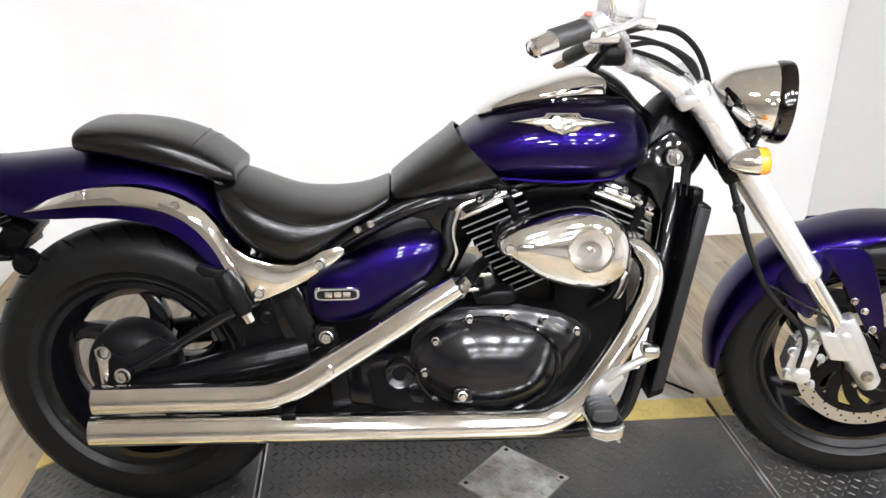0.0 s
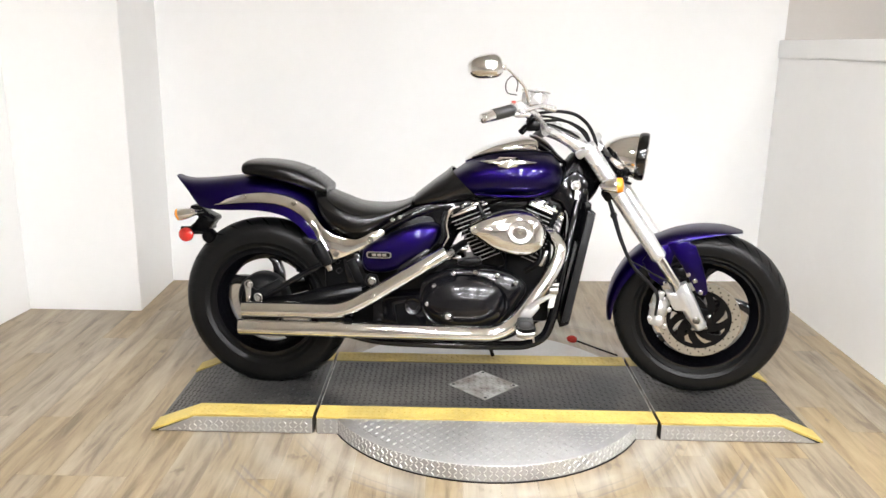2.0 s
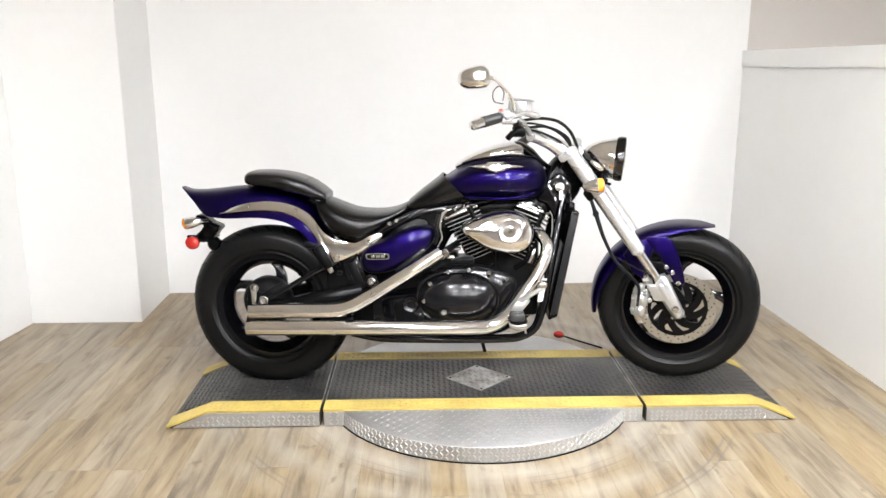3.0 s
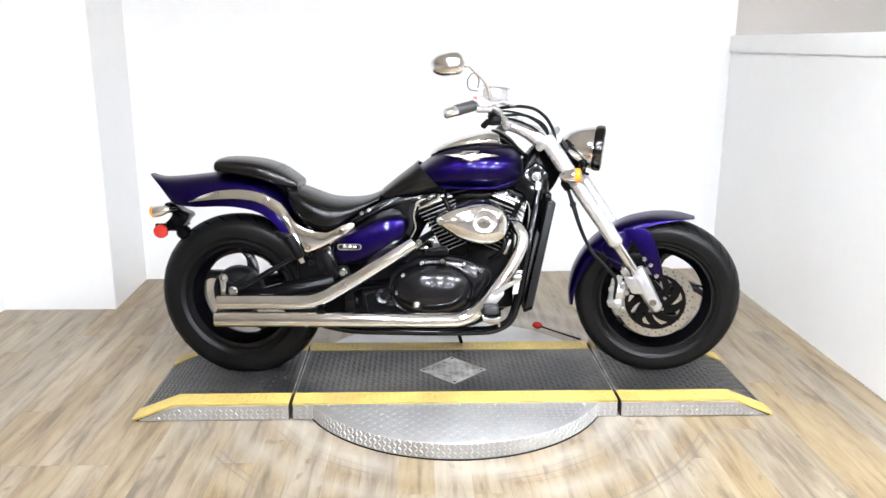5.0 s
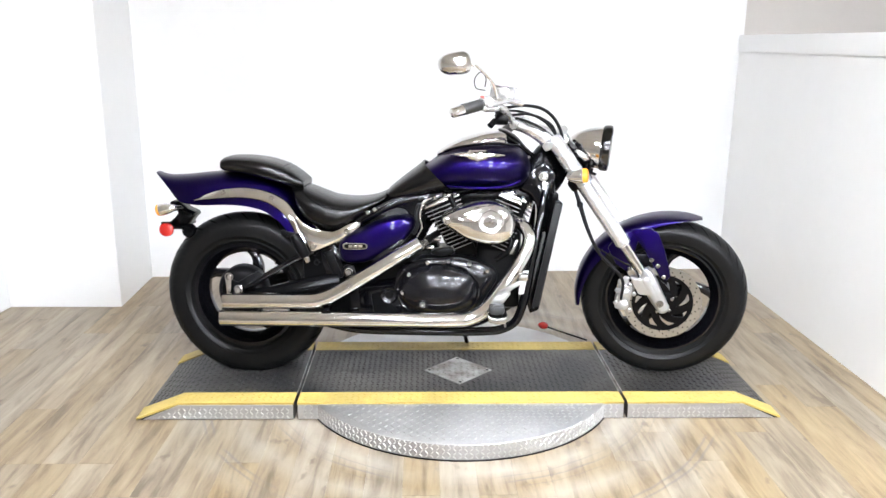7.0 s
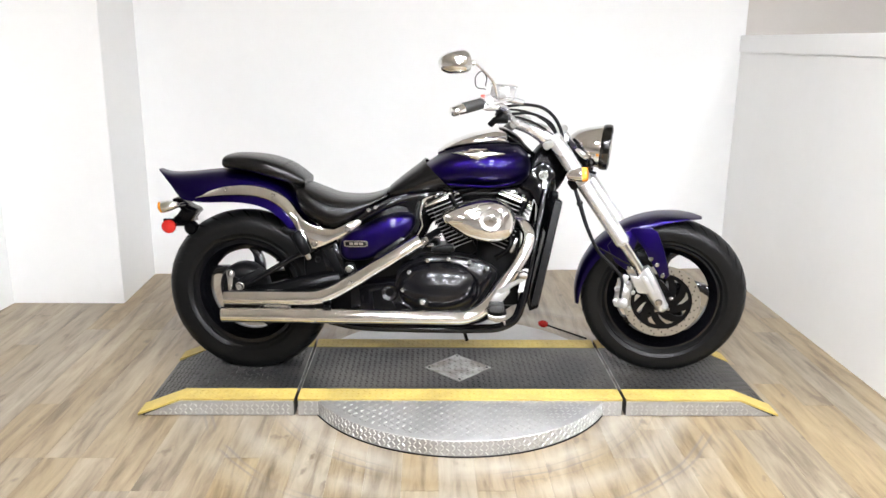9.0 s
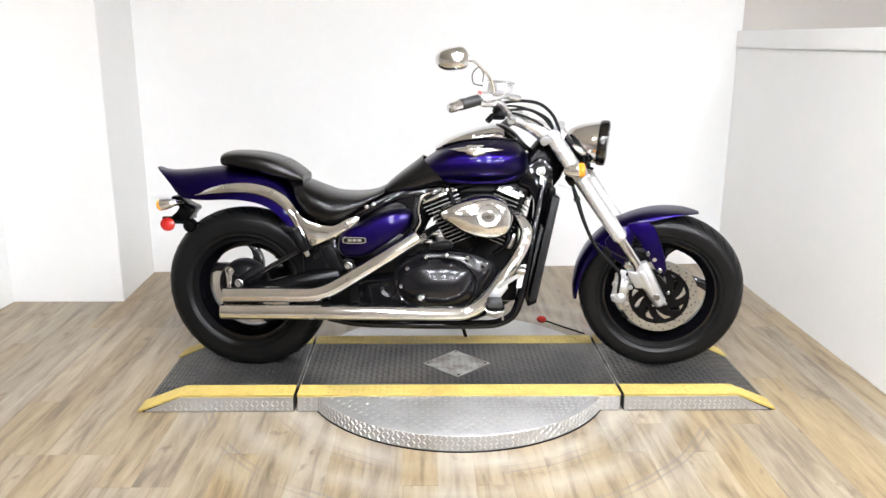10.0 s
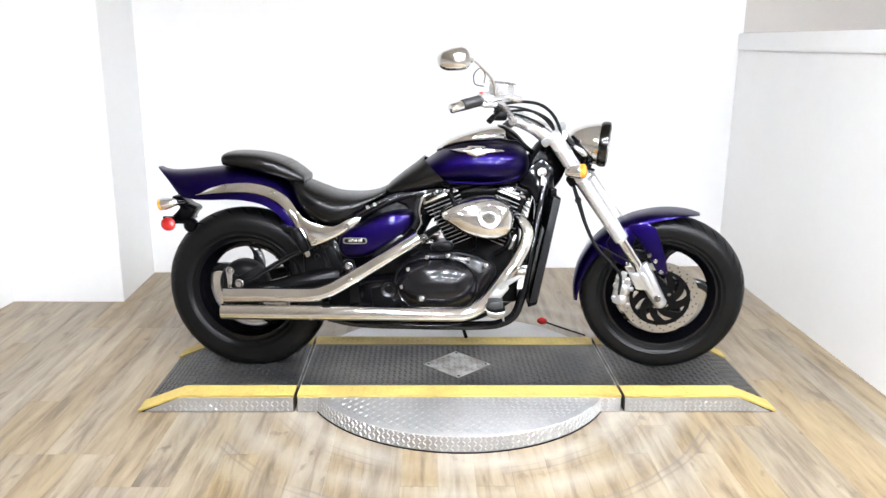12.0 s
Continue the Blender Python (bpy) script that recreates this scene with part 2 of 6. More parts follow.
def tyre_material():
    """Rubber with angled sipes cut into the shoulders, laid out by the mesh's own map."""
    m = surface("tyre_rubber_grooved", (0.0055, 0.0055, 0.0055), 0.36, 0.0, spec=0.17, stain=0.3, stain_scale=9, grain=0.2, bump=0.0)
    nt = m.node_tree
    n = nt.nodes
    uv = n.new("ShaderNodeUVMap")
    uv.uv_map = "round"
    sep = n.new("ShaderNodeSeparateXYZ")
    link(nt, uv.outputs[0], sep.inputs[0])
    ph = n.new("ShaderNodeMath")          # slanted phase
    ph.operation = "MULTIPLY_ADD"
    ph.inputs[1].default_value = 44.0
    sl = n.new("ShaderNodeMath")
    sl.operation = "MULTIPLY"
    sl.inputs[1].default_value = 6.0
    cen = n.new("ShaderNodeMath")
    cen.operation = "SUBTRACT"
    cen.inputs[1].default_value = 0.5
    link(nt, sep.outputs[1], cen.inputs[0])
    ab = n.new("ShaderNodeMath")
    ab.operation = "ABSOLUTE"
    link(nt, cen.outputs[0], ab.inputs[0])
    link(nt, ab.outputs[0], sl.inputs[0])
    link(nt, sep.outputs[0], ph.inputs[0])
    link(nt, sl.outputs[0], ph.inputs[2])
    fr = n.new("ShaderNodeMath")
    fr.operation = "FRACT"
    link(nt, ph.outputs[0], fr.inputs[0])
    cut = n.new("ShaderNodeMath")
    cut.operation = "LESS_THAN"
    cut.inputs[1].default_value = 0.10
    link(nt, fr.outputs[0], cut.inputs[0])
    on = n.new("ShaderNodeMath")
    on.operation = "LESS_THAN"
    on.inputs[1].default_value = 0.215
    link(nt, ab.outputs[0], on.inputs[0])
    off = n.new("ShaderNodeMath")
    off.operation = "GREATER_THAN"
    off.inputs[1].default_value = 0.04
    link(nt, ab.outputs[0], off.inputs[0])
    a = n.new("ShaderNodeMath")
    a.operation = "MULTIPLY"
    link(nt, cut.outputs[0], a.inputs[0])
    link(nt, on.outputs[0], a.inputs[1])
    b = n.new("ShaderNodeMath")
    b.operation = "MULTIPLY"
    link(nt, a.outputs[0], b.inputs[0])
    link(nt, off.outputs[0], b.inputs[1])
    bump = n.new("ShaderNodeBump")
    bump.invert = True
    bump.inputs["Strength"].default_value, bump.inputs["Distance"].default_value = 1.0, 0.010
    link(nt, b.outputs[0], bump.inputs["Height"])
    link(nt, bump.outputs[0], n["Principled BSDF"].inputs["Normal"])
    return m




def spun_material():
    """Metal spun on a lathe: fine rings that pull a highlight out into rays from the middle."""
    m = surface("spun_chrome", (0.84, 0.835, 0.82), 0.20, 1.0, stain=0.05, grain=0.03, bump=0.0)
    n = m.node_tree.nodes
    p = n["Principled BSDF"]
    p.inputs["Anisotropic"].default_value = 0.9
    p.inputs["Anisotropic Rotation"].default_value = 0.0
    t = n.new("ShaderNodeTangent")
    t.direction_type = "RADIAL"
    t.axis = "Y"
    link(m.node_tree, t.outputs[0], p.inputs["Tangent"])
    return m


SPUN = spun_material()
TYRE = tyre_material()

# ---- shape helpers ----
def part(name, bm, material, parent=None, label="", sharp=38.0):
    """Links a bmesh as one mesh object under a thing or a part."""
    bmesh.ops.recalc_face_normals(bm, faces=bm.faces)
    lim = radians(sharp)
    for f in bm.faces:
        f.smooth = True
    for e in bm.edges:
        e.smooth = len(e.link_faces) == 2 and e.calc_face_angle(0.0) < lim
    me = bpy.data.meshes.new(name)
    bm.to_mesh(me)
    bm.free()
    for mt in (material if isinstance(material, (list, tuple)) else [material]):
        me.materials.append(mt)
    ob = new(name, me)
    if parent is not None:
        ob.parent = parent
    if label:
        tagged(ob, label)
    return ob


def thing(name, label, category, group="", kind="", at=None):
    ob = new(name)
    ob.empty_display_size = 0.1
    if at is not None:
        ob.matrix_basis = at
    return tagged(ob, label, category, group, kind)


def spline(points, n):
    """n points on a smooth curve through the given ones."""
    p = np.array(points, float)
    d = np.r_[0, np.cumsum(np.linalg.norm(np.diff(p, axis=0), axis=1) ** 0.5)]
    out = []
    m = np.gradient(p, d, axis=0)
    for u in np.linspace(0, d[-1], n):
        i = min(int(np.searchsorted(d, u, side="right")) - 1, len(p) - 2)
        h = d[i + 1] - d[i]
        s = (u - d[i]) / h
        out.append((2 * s**3 - 3 * s**2 + 1) * p[i] + (s**3 - 2 * s**2 + s) * h * m[i] + (-2 * s**3 + 3 * s**2) * p[i + 1] + (s**3 - s**2) * h * m[i + 1])
    return np.array(out)


def loft(rings, closed=True, cap=True, bm=None):
    bm = bm or bmesh.new()
    rows = [[bm.verts.new(tuple(c)) for c in r] for r in rings]
    k = len(rows[0])
    for a, b in zip(rows, rows[1:]):
        for i in range(k if closed else k - 1):
            j = (i + 1) % k
            bm.faces.new((a[i], a[j], b[j], b[i]))
    if cap and closed:
        bm.faces.new(rows[0])
        bm.faces.new(rows[-1][::-1])
    return bm


def tube(points, radius, seg=14, n=0, bm=None, cap=True):
    """A round tube along a smooth curve; radius may be a list along it."""
    pts = spline(points, n) if n else np.array(points, float)
    rad = np.interp(np.linspace(0, 1, len(pts)), np.linspace(0, 1, len(radius)), radius) if isinstance(radius, (list, tuple)) else [radius] * len(pts)
    tang = np.gradient(pts, axis=0)
    tang /= np.linalg.norm(tang, axis=1)[:, None]
    side = np.cross(tang[0], (0.13, 0.97, 0.2))
    rings = []
    for p, t, r in zip(pts, tang, rad):
        side = side - t * (side @ t)
        side /= np.linalg.norm(side)
        up = np.cross(t, side)
        rings.append([p + r * (math.cos(a) * side + math.sin(a) * up) for a in np.linspace(0, 2 * math.pi, seg, endpoint=False)])
    return loft(rings, True, cap, bm)


def turned(profile, seg=48, m=None, bm=None, closed=False, uv=""):
    """A profile of (radius, along) turned round the y axis, then moved by m."""
    bm = bm or bmesh.new()
    rows = []
    for r, a in profile:
        if r < 1e-6:
            rows.append([bm.verts.new((0, a, 0))] * seg)
        else:
            rows.append([bm.verts.new((r * math.cos(2 * math.pi * i / seg), a, r * math.sin(2 * math.pi * i / seg))) for i in range(seg)])
    lay = bm.loops.layers.uv.new(uv) if uv else None
    pairs = list(zip(range(len(rows)), range(1, len(rows)))) + ([(len(rows) - 1, 0)] if closed else [])
    for k, (ia, ib) in enumerate(pairs):
        a, b = rows[ia], rows[ib]
        for i in range(seg):
            j = (i + 1) % seg
            vs = []
            for v in (a[i], a[j], b[j], b[i]):
                if v not in vs:
                    vs.append(v)
            if len(vs) > 2:
                f = bm.faces.new(vs)
                if lay:
                    for lp, c in zip(f.loops, ((i, k), (i + 1, k), (i + 1, k + 1), (i, k + 1))):
                        lp[lay].uv = (c[0] / seg, c[1] / len(pairs))
    if m is not None:
        done = set(v for r in rows for v in r)
        bmesh.ops.transform(bm, matrix=m, verts=list(done))
    return bm


def block(x0, x1, y0, y1, z0, z1, bevel=0.0, bm=None, m=None, seg=2):
    own = bmesh.new()
    bmesh.ops.create_cube(own, size=1)
    for v in own.verts:
        v.co = ((x0 + x1) / 2 + v.co.x * (x1 - x0), (y0 + y1) / 2 + v.co.y * (y1 - y0), (z0 + z1) / 2 + v.co.z * (z1 - z0))
    if bevel:
        bmesh.ops.bevel(own, geom=own.edges[:], offset=bevel, segments=seg, affect="EDGES", profile=0.5)
    if m is not None:
        own.transform(m)
    if bm is None:
        return own
    return merge(bm, own)


def merge(bm, other):
    me = bpy.data.meshes.new("tmp")
    other.to_mesh(me)
    other.free()
    bm.from_mesh(me)
    bpy.data.meshes.remove(me)
    return bm


def plate(outline, y0, y1, bevel=0.0, bm=None):
    """A flat plate with a side outline of (x, z), from y0 to y1."""
    own = bmesh.new()
    a = [own.verts.new((x, y0, z)) for x, z in outline]
    b = [own.verts.new((x, y1, z)) for x, z in outline]
    k = len(a)
    own.faces.new(a)
    own.faces.new(b[::-1])
    for i in range(k):
        own.faces.new((a[i], b[i], b[(i + 1) % k], a[(i + 1) % k]))
    bmesh.ops.recalc_face_normals(own, faces=own.faces)
    if bevel:
        bmesh.ops.bevel(own, geom=own.edges[:], offset=bevel, segments=2, affect="EDGES", profile=0.5, clamp_overlap=True)
    return own if bm is None else merge(bm, own)


def dome(outline, y, depth, back=0.02, power=2.2, bm=None, steps=8, centre=None):
    """A cover with a side outline of (x, z) that bulges by depth towards -y from the plane y, with a rim that goes back."""
    o = np.array(outline, float)
    c = o.mean(0) if centre is None else np.array(centre)
    rings = [[(x, y + back, z) for x, z in o]]
    for s in np.linspace(1, 0.04, steps):
        q = c + (o - c) * s
        h = depth * (1 - s**power) ** (1 / power)
        rings.append([(x, y - h, z) for x, z in q])
    return loft(rings, True, True, bm)


def ellipse(cx, cz, a, b, n=48, power=2.0, turn=0.0):
    out = []
    for t in np.linspace(0, 2 * math.pi, n, endpoint=False):
        c, s = math.cos(t), math.sin(t)
        x, z = a * math.copysign(abs(c) ** (2 / power), c), b * math.copysign(abs(s) ** (2 / power), s)
        out.append((cx + x * math.cos(turn) - z * math.sin(turn), cz + x * math.sin(turn) + z * math.cos(turn)))
    return out


def hull(stations, n=28, seg=28, power=2.4, ends=0.5):
    """A cushion or tank along x: stations of (x, z top, z bottom, half width)."""
    s = spline(stations, n)
    rings = []
    for i, (x, zt, zb, w) in enumerate(s):
        zc, hh = (zt + zb) / 2, (zt - zb) / 2
        rings.append([(x, w * math.copysign(abs(math.cos(t)) ** (2 / power), math.cos(t)),
                       zc + hh * math.copysign(abs(math.sin(t)) ** (2 / power), math.sin(t))) for t in np.linspace(0, 2 * math.pi, seg, endpoint=False)])
    first, last = np.array(rings[0]), np.array(rings[-1])
    for r, dx in ((first, -1), (last, 1)):
        c = r.mean(0)
        extra = [c + (r - c) * f + np.array([dx * ends * 0.02 * (1 - f * f) ** 0.5, 0, 0]) for f in (0.9, 0.7, 0.4, 0.1)]
        rings = ([e.tolist() for e in extra[::-1]] + rings) if dx < 0 else (rings + [e.tolist() for e in extra])
    return loft(rings)


def shell(stations, n=30, seg=15, power=2.3, thick=0.004):
    """A mudguard: stations of (x top, z top, x edge, z edge, half width); an arch open below."""
    s = spline(stations, n)
    outer, inner = [], []
    for xt, zt, xb, zb, w in s:
        for store, d in ((outer, 0.0), (inner, thick)):
            ring = []
            for a in np.linspace(0, math.pi, seg):
                c, h = math.cos(a), math.sin(a)
                f = abs(h) ** (2 / power)
                y = (w - d) * math.copysign(abs(c) ** (2 / power), c)
                ring.append((xb + (xt - xb) * f, y, zb + (zt - zb - d * 1.2) * f))
            store.append(ring)
    rings = [o + i[::-1] for o, i in zip(outer, inner)]
    return loft(rings)


def bolt(x, y, z, r=0.008, h=0.006, bm=None, m=None):
    """A domed round bolt head that faces -y."""
    prof = [(r * 1.25, 0.002), (r * 1.25, 0.0), (r, -0.001), (r, -h * 0.6), (r * 0.8, -h), (r * 0.35, -h), (r * 0.3, -h * 0.6), (0, -h * 0.6)]
    mt = Matrix.Translation((x, y, z))
    return turned(prof, 14, (m @ mt) if m is not None else mt, bm)


def mirrored(bm):
    """The same shape on the other side of the plane y = 0."""
    out = bm.copy()
    bmesh.ops.transform(out, matrix=Matrix.Scale(-1, 4, (0, 1, 0)), verts=out.verts)
    bmesh.ops.reverse_faces(out, faces=out.faces)
    return out

# ---- the bay ----
floor_base = part("floor", block(-5.6, 5.1, -9.1, 2.35, -0.12, -0.004), surface("screed", (0.2, 0.18, 0.16), 0.8))
tagged(floor_base, "washed oak plank floor with scuff marks", "floor", kind="structure")


def wall(name, corners, z0, z1, mat, label):
    """An upright wall on a ground plan of (x, y) corners."""
    bm = bmesh.new()
    lo = [bm.verts.new((x, y, z0)) for x, y in corners]
    hi = [bm.verts.new((x, y, z1)) for x, y in corners]
    k = len(corners)
    bm.faces.new(lo[::-1])
    bm.faces.new(hi)
    for i in range(k):
        bm.faces.new((lo[i], lo[(i + 1) % k], hi[(i + 1) % k], hi[i]))
    bmesh.ops.bevel(bm, geom=bm.edges[:], offset=0.004, segments=2, affect="EDGES")
    return tagged(part(name, bm, mat), label, "wall", kind="structure")


BAY_FRONT = -0.9          # the white bay opens here into a dim hall
wall("wall_north", [(-1.745, 1.527), (1.70, 1.722), (1.70, 1.86), (-1.745, 1.86)], -0.02, CEILING, WALL, "plain white painted rear wall of the bay")
wall("wall_bulkhead", [(-1.704, 0.986), (-1.742, 2.1), (-2.6, 2.1), (-2.6, 0.986)], -0.02, CEILING, WALL, "white painted bulkhead that juts into the bay")
wall("wall_west", [(-2.268, 0.984), (-2.60, 0.984), (-2.60, 0.2), (-2.346, 0.2)], -0.02, CEILING, WALL, "plain white painted side wall")
# these two walls carry the shade beyond the partition in their grey colour
wall("wall_beyond", [(1.702, 1.90), (1.702, 1.78), (3.2, 2.02), (3.2, 2.14)], -0.02, CEILING, WALL_SHADE, "wall beyond the low partition, shade painted in as warm grey")
wall("wall_far_east", [(2.95, 1.975), (2.95, BAY_FRONT), (3.1, BAY_FRONT), (3.1, 1.98)], -0.02, CEILING, WALL_SHADE, "side wall beyond the low partition, shade painted in as grey")
wall("partition_east", [(1.679, 1.72), (1.679, BAY_FRONT), (1.80, BAY_FRONT), (1.80, 1.724)], -0.02, 1.300, WALL, "white half-height partition wall")
wall("trim_partition_cap", [(1.670, 1.719), (1.670, BAY_FRONT - 0.01), (1.81, BAY_FRONT - 0.01), (1.81, 1.724)], 1.3005, 1.395, WALL, "white cap board along the partition's top")
wall("wall_hall_west", [(-5.4, -9.0), (-5.4, 0.199), (-5.5, 0.199), (-5.5, -9.0)], -0.02, CEILING, DARK_WALL, "dim tan wall of the hall")
wall("wall_hall_east", [(4.9, -9.0), (4.9, BAY_FRONT), (5.0, BAY_FRONT), (5.0, -9.0)], -0.02, CEILING, DARK_WALL, "dim tan wall of the hall")
wall("wall_return_west", [(-5.5, 0.2), (-2.602, 0.2), (-2.602, 0.32), (-5.5, 0.32)], -0.02, CEILING, DARK_WALL, "dim tan return wall beside the bay")
wall("wall_return_east", [(3.102, BAY_FRONT + 0.002), (5.0, BAY_FRONT + 0.002), (5.0, BAY_FRONT + 0.12), (3.102, BAY_FRONT + 0.12)], -0.02, CEILING, DARK_WALL, "dim tan return wall beside the bay")
wall("wall_south", [(-5.5, -9.0), (5.0, -9.0), (5.0, -9.1), (-5.5, -9.1)], -0.02, CEILING, DARK_WALL, "dim tan wall behind the walkway")

ceiling = part("ceiling", block(-5.6, 5.1, -9.1, 2.3, CEILING, CEILING + 0.12), CEIL)
tagged(ceiling, "plain pale ceiling of the bay", "ceiling", kind="structure")


def ceiling_light(x, y):
    t = thing("ceiling_light", "square white LED panel on the ceiling", "ceiling light", "ceiling lights", at=pose(x, y, CEILING))
    s = 0.14
    fr = bmesh.new()
    for a in (-1, 1):
        block(-s - 0.03, s + 0.03, a * (s + 0.015) - 0.015, a * (s + 0.015) + 0.015, -0.054, 0.0, 0.003, fr)
        block(a * (s + 0.015) - 0.015, a * (s + 0.015) + 0.015, -s, s, -0.054, 0.0, 0.003, fr)
    part("frame", fr, SILVER, t)
    part("diffuser", block(-s, s, -s, s, -0.036, -0.018), PANEL_GLOW, t, "glowing white diffuser")
    return t


for x in (-0.78, 0.22, 1.22, 2.22):
    for y in (-5.0, -3.3, -1.7):
        ceiling_light(x, y)


# ---- turntable and ramps ----
def lozenges(place, us, vs, length=0.021, width=0.0068, height=0.0022):
    """Raised tread marks, turned by turns, at a grid of (u, v); place(u, v) gives a point and the way out."""
    verts, faces = [], []
    for i, u in enumerate(us):
        for j, v in enumerate(vs):
            a = radians(45 if (i + j) % 2 else -45)
            du, dv = math.cos(a), math.sin(a)
            k = len(verts)
            for l, w, h in ((-1, 0, 0), (-0.35, 1, 0), (0.35, 1, 0), (1, 0, 0), (0.35, -1, 0), (-0.35, -1, 0), (-0.6, 0, 1), (0.6, 0, 1)):
                uu = u + du * l * length / 2 - dv * w * width / 2
                vv = v + dv * l * length / 2 + du * w * width / 2
                p, out = place(uu, vv)
                verts.append([p[n] + out[n] * (h * height - (1 - h) * 0.0006) for n in range(3)])
            faces += [(k, k + 1, k + 6), (k + 1, k + 2, k + 7, k + 6), (k + 2, k + 3, k + 7), (k + 3, k + 4, k + 7), (k + 4, k + 5, k + 6, k + 7), (k + 5, k, k + 6)]
    bm = bmesh.new()
    me = bpy.data.meshes.new("tmp")
    me.from_pydata(verts, [], faces)
    bm.from_mesh(me)
    bpy.data.meshes.remove(me)
    return bm


TOP, YF, YB = 0.066, -0.291, 0.308
STRIPE = 0.088          # width of the yellow edges
PITCH = 0.0215


def grid(a, b, p=PITCH, edge=0.014):
    k = max(1, int((b - a - 2 * edge) / p))
    return [a + edge + (b - a - 2 * edge) * (i + 0.5) / k for i in range(k)]


def ramp_section(side, x_in, x_flat, x_out, label):
    """A ramp that ends in a slope: side -1 slopes towards -x, 1 towards +x."""
    t = thing("wheel_ramp", label, "ramp", "ramps beside the turntable")
    deck = plate([(x_in, 0.004), (x_in, TOP), (x_flat, TOP), (x_out, 0.004)], YF, YB)
    part("deck", deck, PLATE_BLACK, t)

    def up(x):
        f = (x - x_flat) / (x_out - x_flat)
        return TOP if f < 0 else TOP + (0.004 - TOP) * f

    slope = (TOP - 0.004) / abs(x_out - x_flat)

    def place(u, v):
        f = (u - x_flat) * side > 0
        nrm = Vector((side * slope, 0, 1)).normalized() if f else (0, 0, 1)
        return (u, v, up(u)), nrm

    a, b = sorted((x_in, x_out))
    part("tread", lozenges(place, grid(a, b), grid(YF + STRIPE, YB - STRIPE - 0.001)), PLATE_BLACK, t, "raised black tread marks")
    for y0, y1, nm in ((YF - 0.002, YF + STRIPE - 0.002, "edge_stripe"), (YB - STRIPE, YB + 0.002, "edge_stripe")):
        bm = bmesh.new()
        rows = [[(x, y0, z - 0.006), (x, y0, z + 0.0022), (x, y1, z + 0.0022), (x, y1, z - 0.006)] for x, z in ((x_in, TOP), (x_flat, TOP), (x_out + side * 0.004, 0.0065))]
        loft(rows, True, True, bm)
        part(nm, bm, YELLOW, t, "yellow painted edge stripe")
        part("stripe_tread", lozenges(lambda u, v: (place(u, v)[0][:2] + (up(u) + 0.0022,), place(u, v)[1]), [x for x in grid(a, b) if abs(x - x_out) > 0.02], grid(y0, y1, edge=0.010), height=0.0016), YELLOW, t, "tread marks under the yellow paint")
    inset = 0.022
    sk = plate([(x_in + side * 0.003, 0.0035), (x_in + side * 0.003, TOP - 0.007), (x_flat, TOP - 0.007), (x_out - side * inset, 0.0035)], YF - 0.004, YF + 0.01)
    part("skirt", sk, STEEL, t, "bare tread-plate steel skirt")

    def face(u, v):
        return (u, YF - 0.004, v), (0, -1, 0)

    marks = lozenges(face, grid(a, b, 0.0185), (0.012, 0.0265, 0.041, 0.054), 0.018, 0.0055)
    high = {v for v in marks.verts if v.co.z > up(v.co.x + side * 0.018) - 0.009}
    bmesh.ops.delete(marks, geom=[f for f in marks.faces if any(v in high for v in f.verts)], context="FACES")
    part("skirt_tread", marks, TREAD_STEEL, t, "raised steel tread marks")
    part("base_seal", block(min(a, b) + 0.01, max(a, b) - 0.004, YF + 0.002, YF + 0.03, 0.0, 0.0045), RUBBER_SOFT, t, "black rubber base seal")
    e = bmesh.new()
    block(x_in - 0.0015, x_in + 0.0025, YF + STRIPE, YB - STRIPE - 0.003, TOP - 0.01, TOP + 0.002, 0.0005, e)
    part("end_angle", e, GREY_PLATE, t, "worn steel end angle")
    return t


ramp_section(-1, -0.614, -1.030, -1.183, "black tread-plate ramp with yellow edges under the rear wheel")
ramp_section(1, 0.609, 1.036, 1.180, "black tread-plate ramp with yellow edges under the front wheel")

turntable = thing("turntable", "round steel turntable with a black tread-plate deck and yellow edges", "turntable")
X0, X1 = -0.602, 0.597
part("deck", block(X0, X1, YF, YB, 0.004, TOP), PLATE_BLACK, turntable)


def top_place(u, v):
    return (u, v, TOP), (0, 0, 1)


def off_diamond(bm):
    kill = [f for f in bm.faces if abs(f.calc_center_median().x) / 0.146 + abs(f.calc_center_median().y) / 0.146 < 1]
    bmesh.ops.delete(bm, geom=kill, context="FACES")
    return bm


deck_marks = off_diamond(lozenges(top_place, grid(X0, X1), grid(YF + STRIPE, YB - STRIPE - 0.001)))
for v in deck_marks.verts:          # trodden flat where the front half of the deck is worn
    wear = min(0.8, max(0.0, (v.co.x - 0.05) / 0.15)) * (0.55 + 0.45 * noise.noise(v.co * 4.0))
    v.co.z = min(v.co.z, TOP + 0.0022 * (1.0 - wear))
part("tread", deck_marks, PLATE_BLACK, turntable, "raised black tread marks, worn flat on one half")
for y0, y1 in ((YF - 0.002, YF + STRIPE - 0.002), (YB - STRIPE, YB + 0.002)):
    part("edge_stripe", block(X0, X1, y0, y1, TOP - 0.006, TOP + 0.0022), YELLOW, turntable, "yellow painted edge stripe")
    part("stripe_tread", lozenges(lambda u, v: ((u, v, TOP + 0.0022), (0, 0, 1)), grid(X0, X1), grid(y0, y1, edge=0.010), height=0.0016), YELLOW, turntable, "tread marks under the yellow paint")
dia = bmesh.new()
dv = [dia.verts.new(p) for p in ((-0.136, 0, TOP + 0.003), (-0.003, -0.134, TOP + 0.003), (0.132, 0, TOP + 0.003), (-0.003, 0.136, TOP + 0.003))]
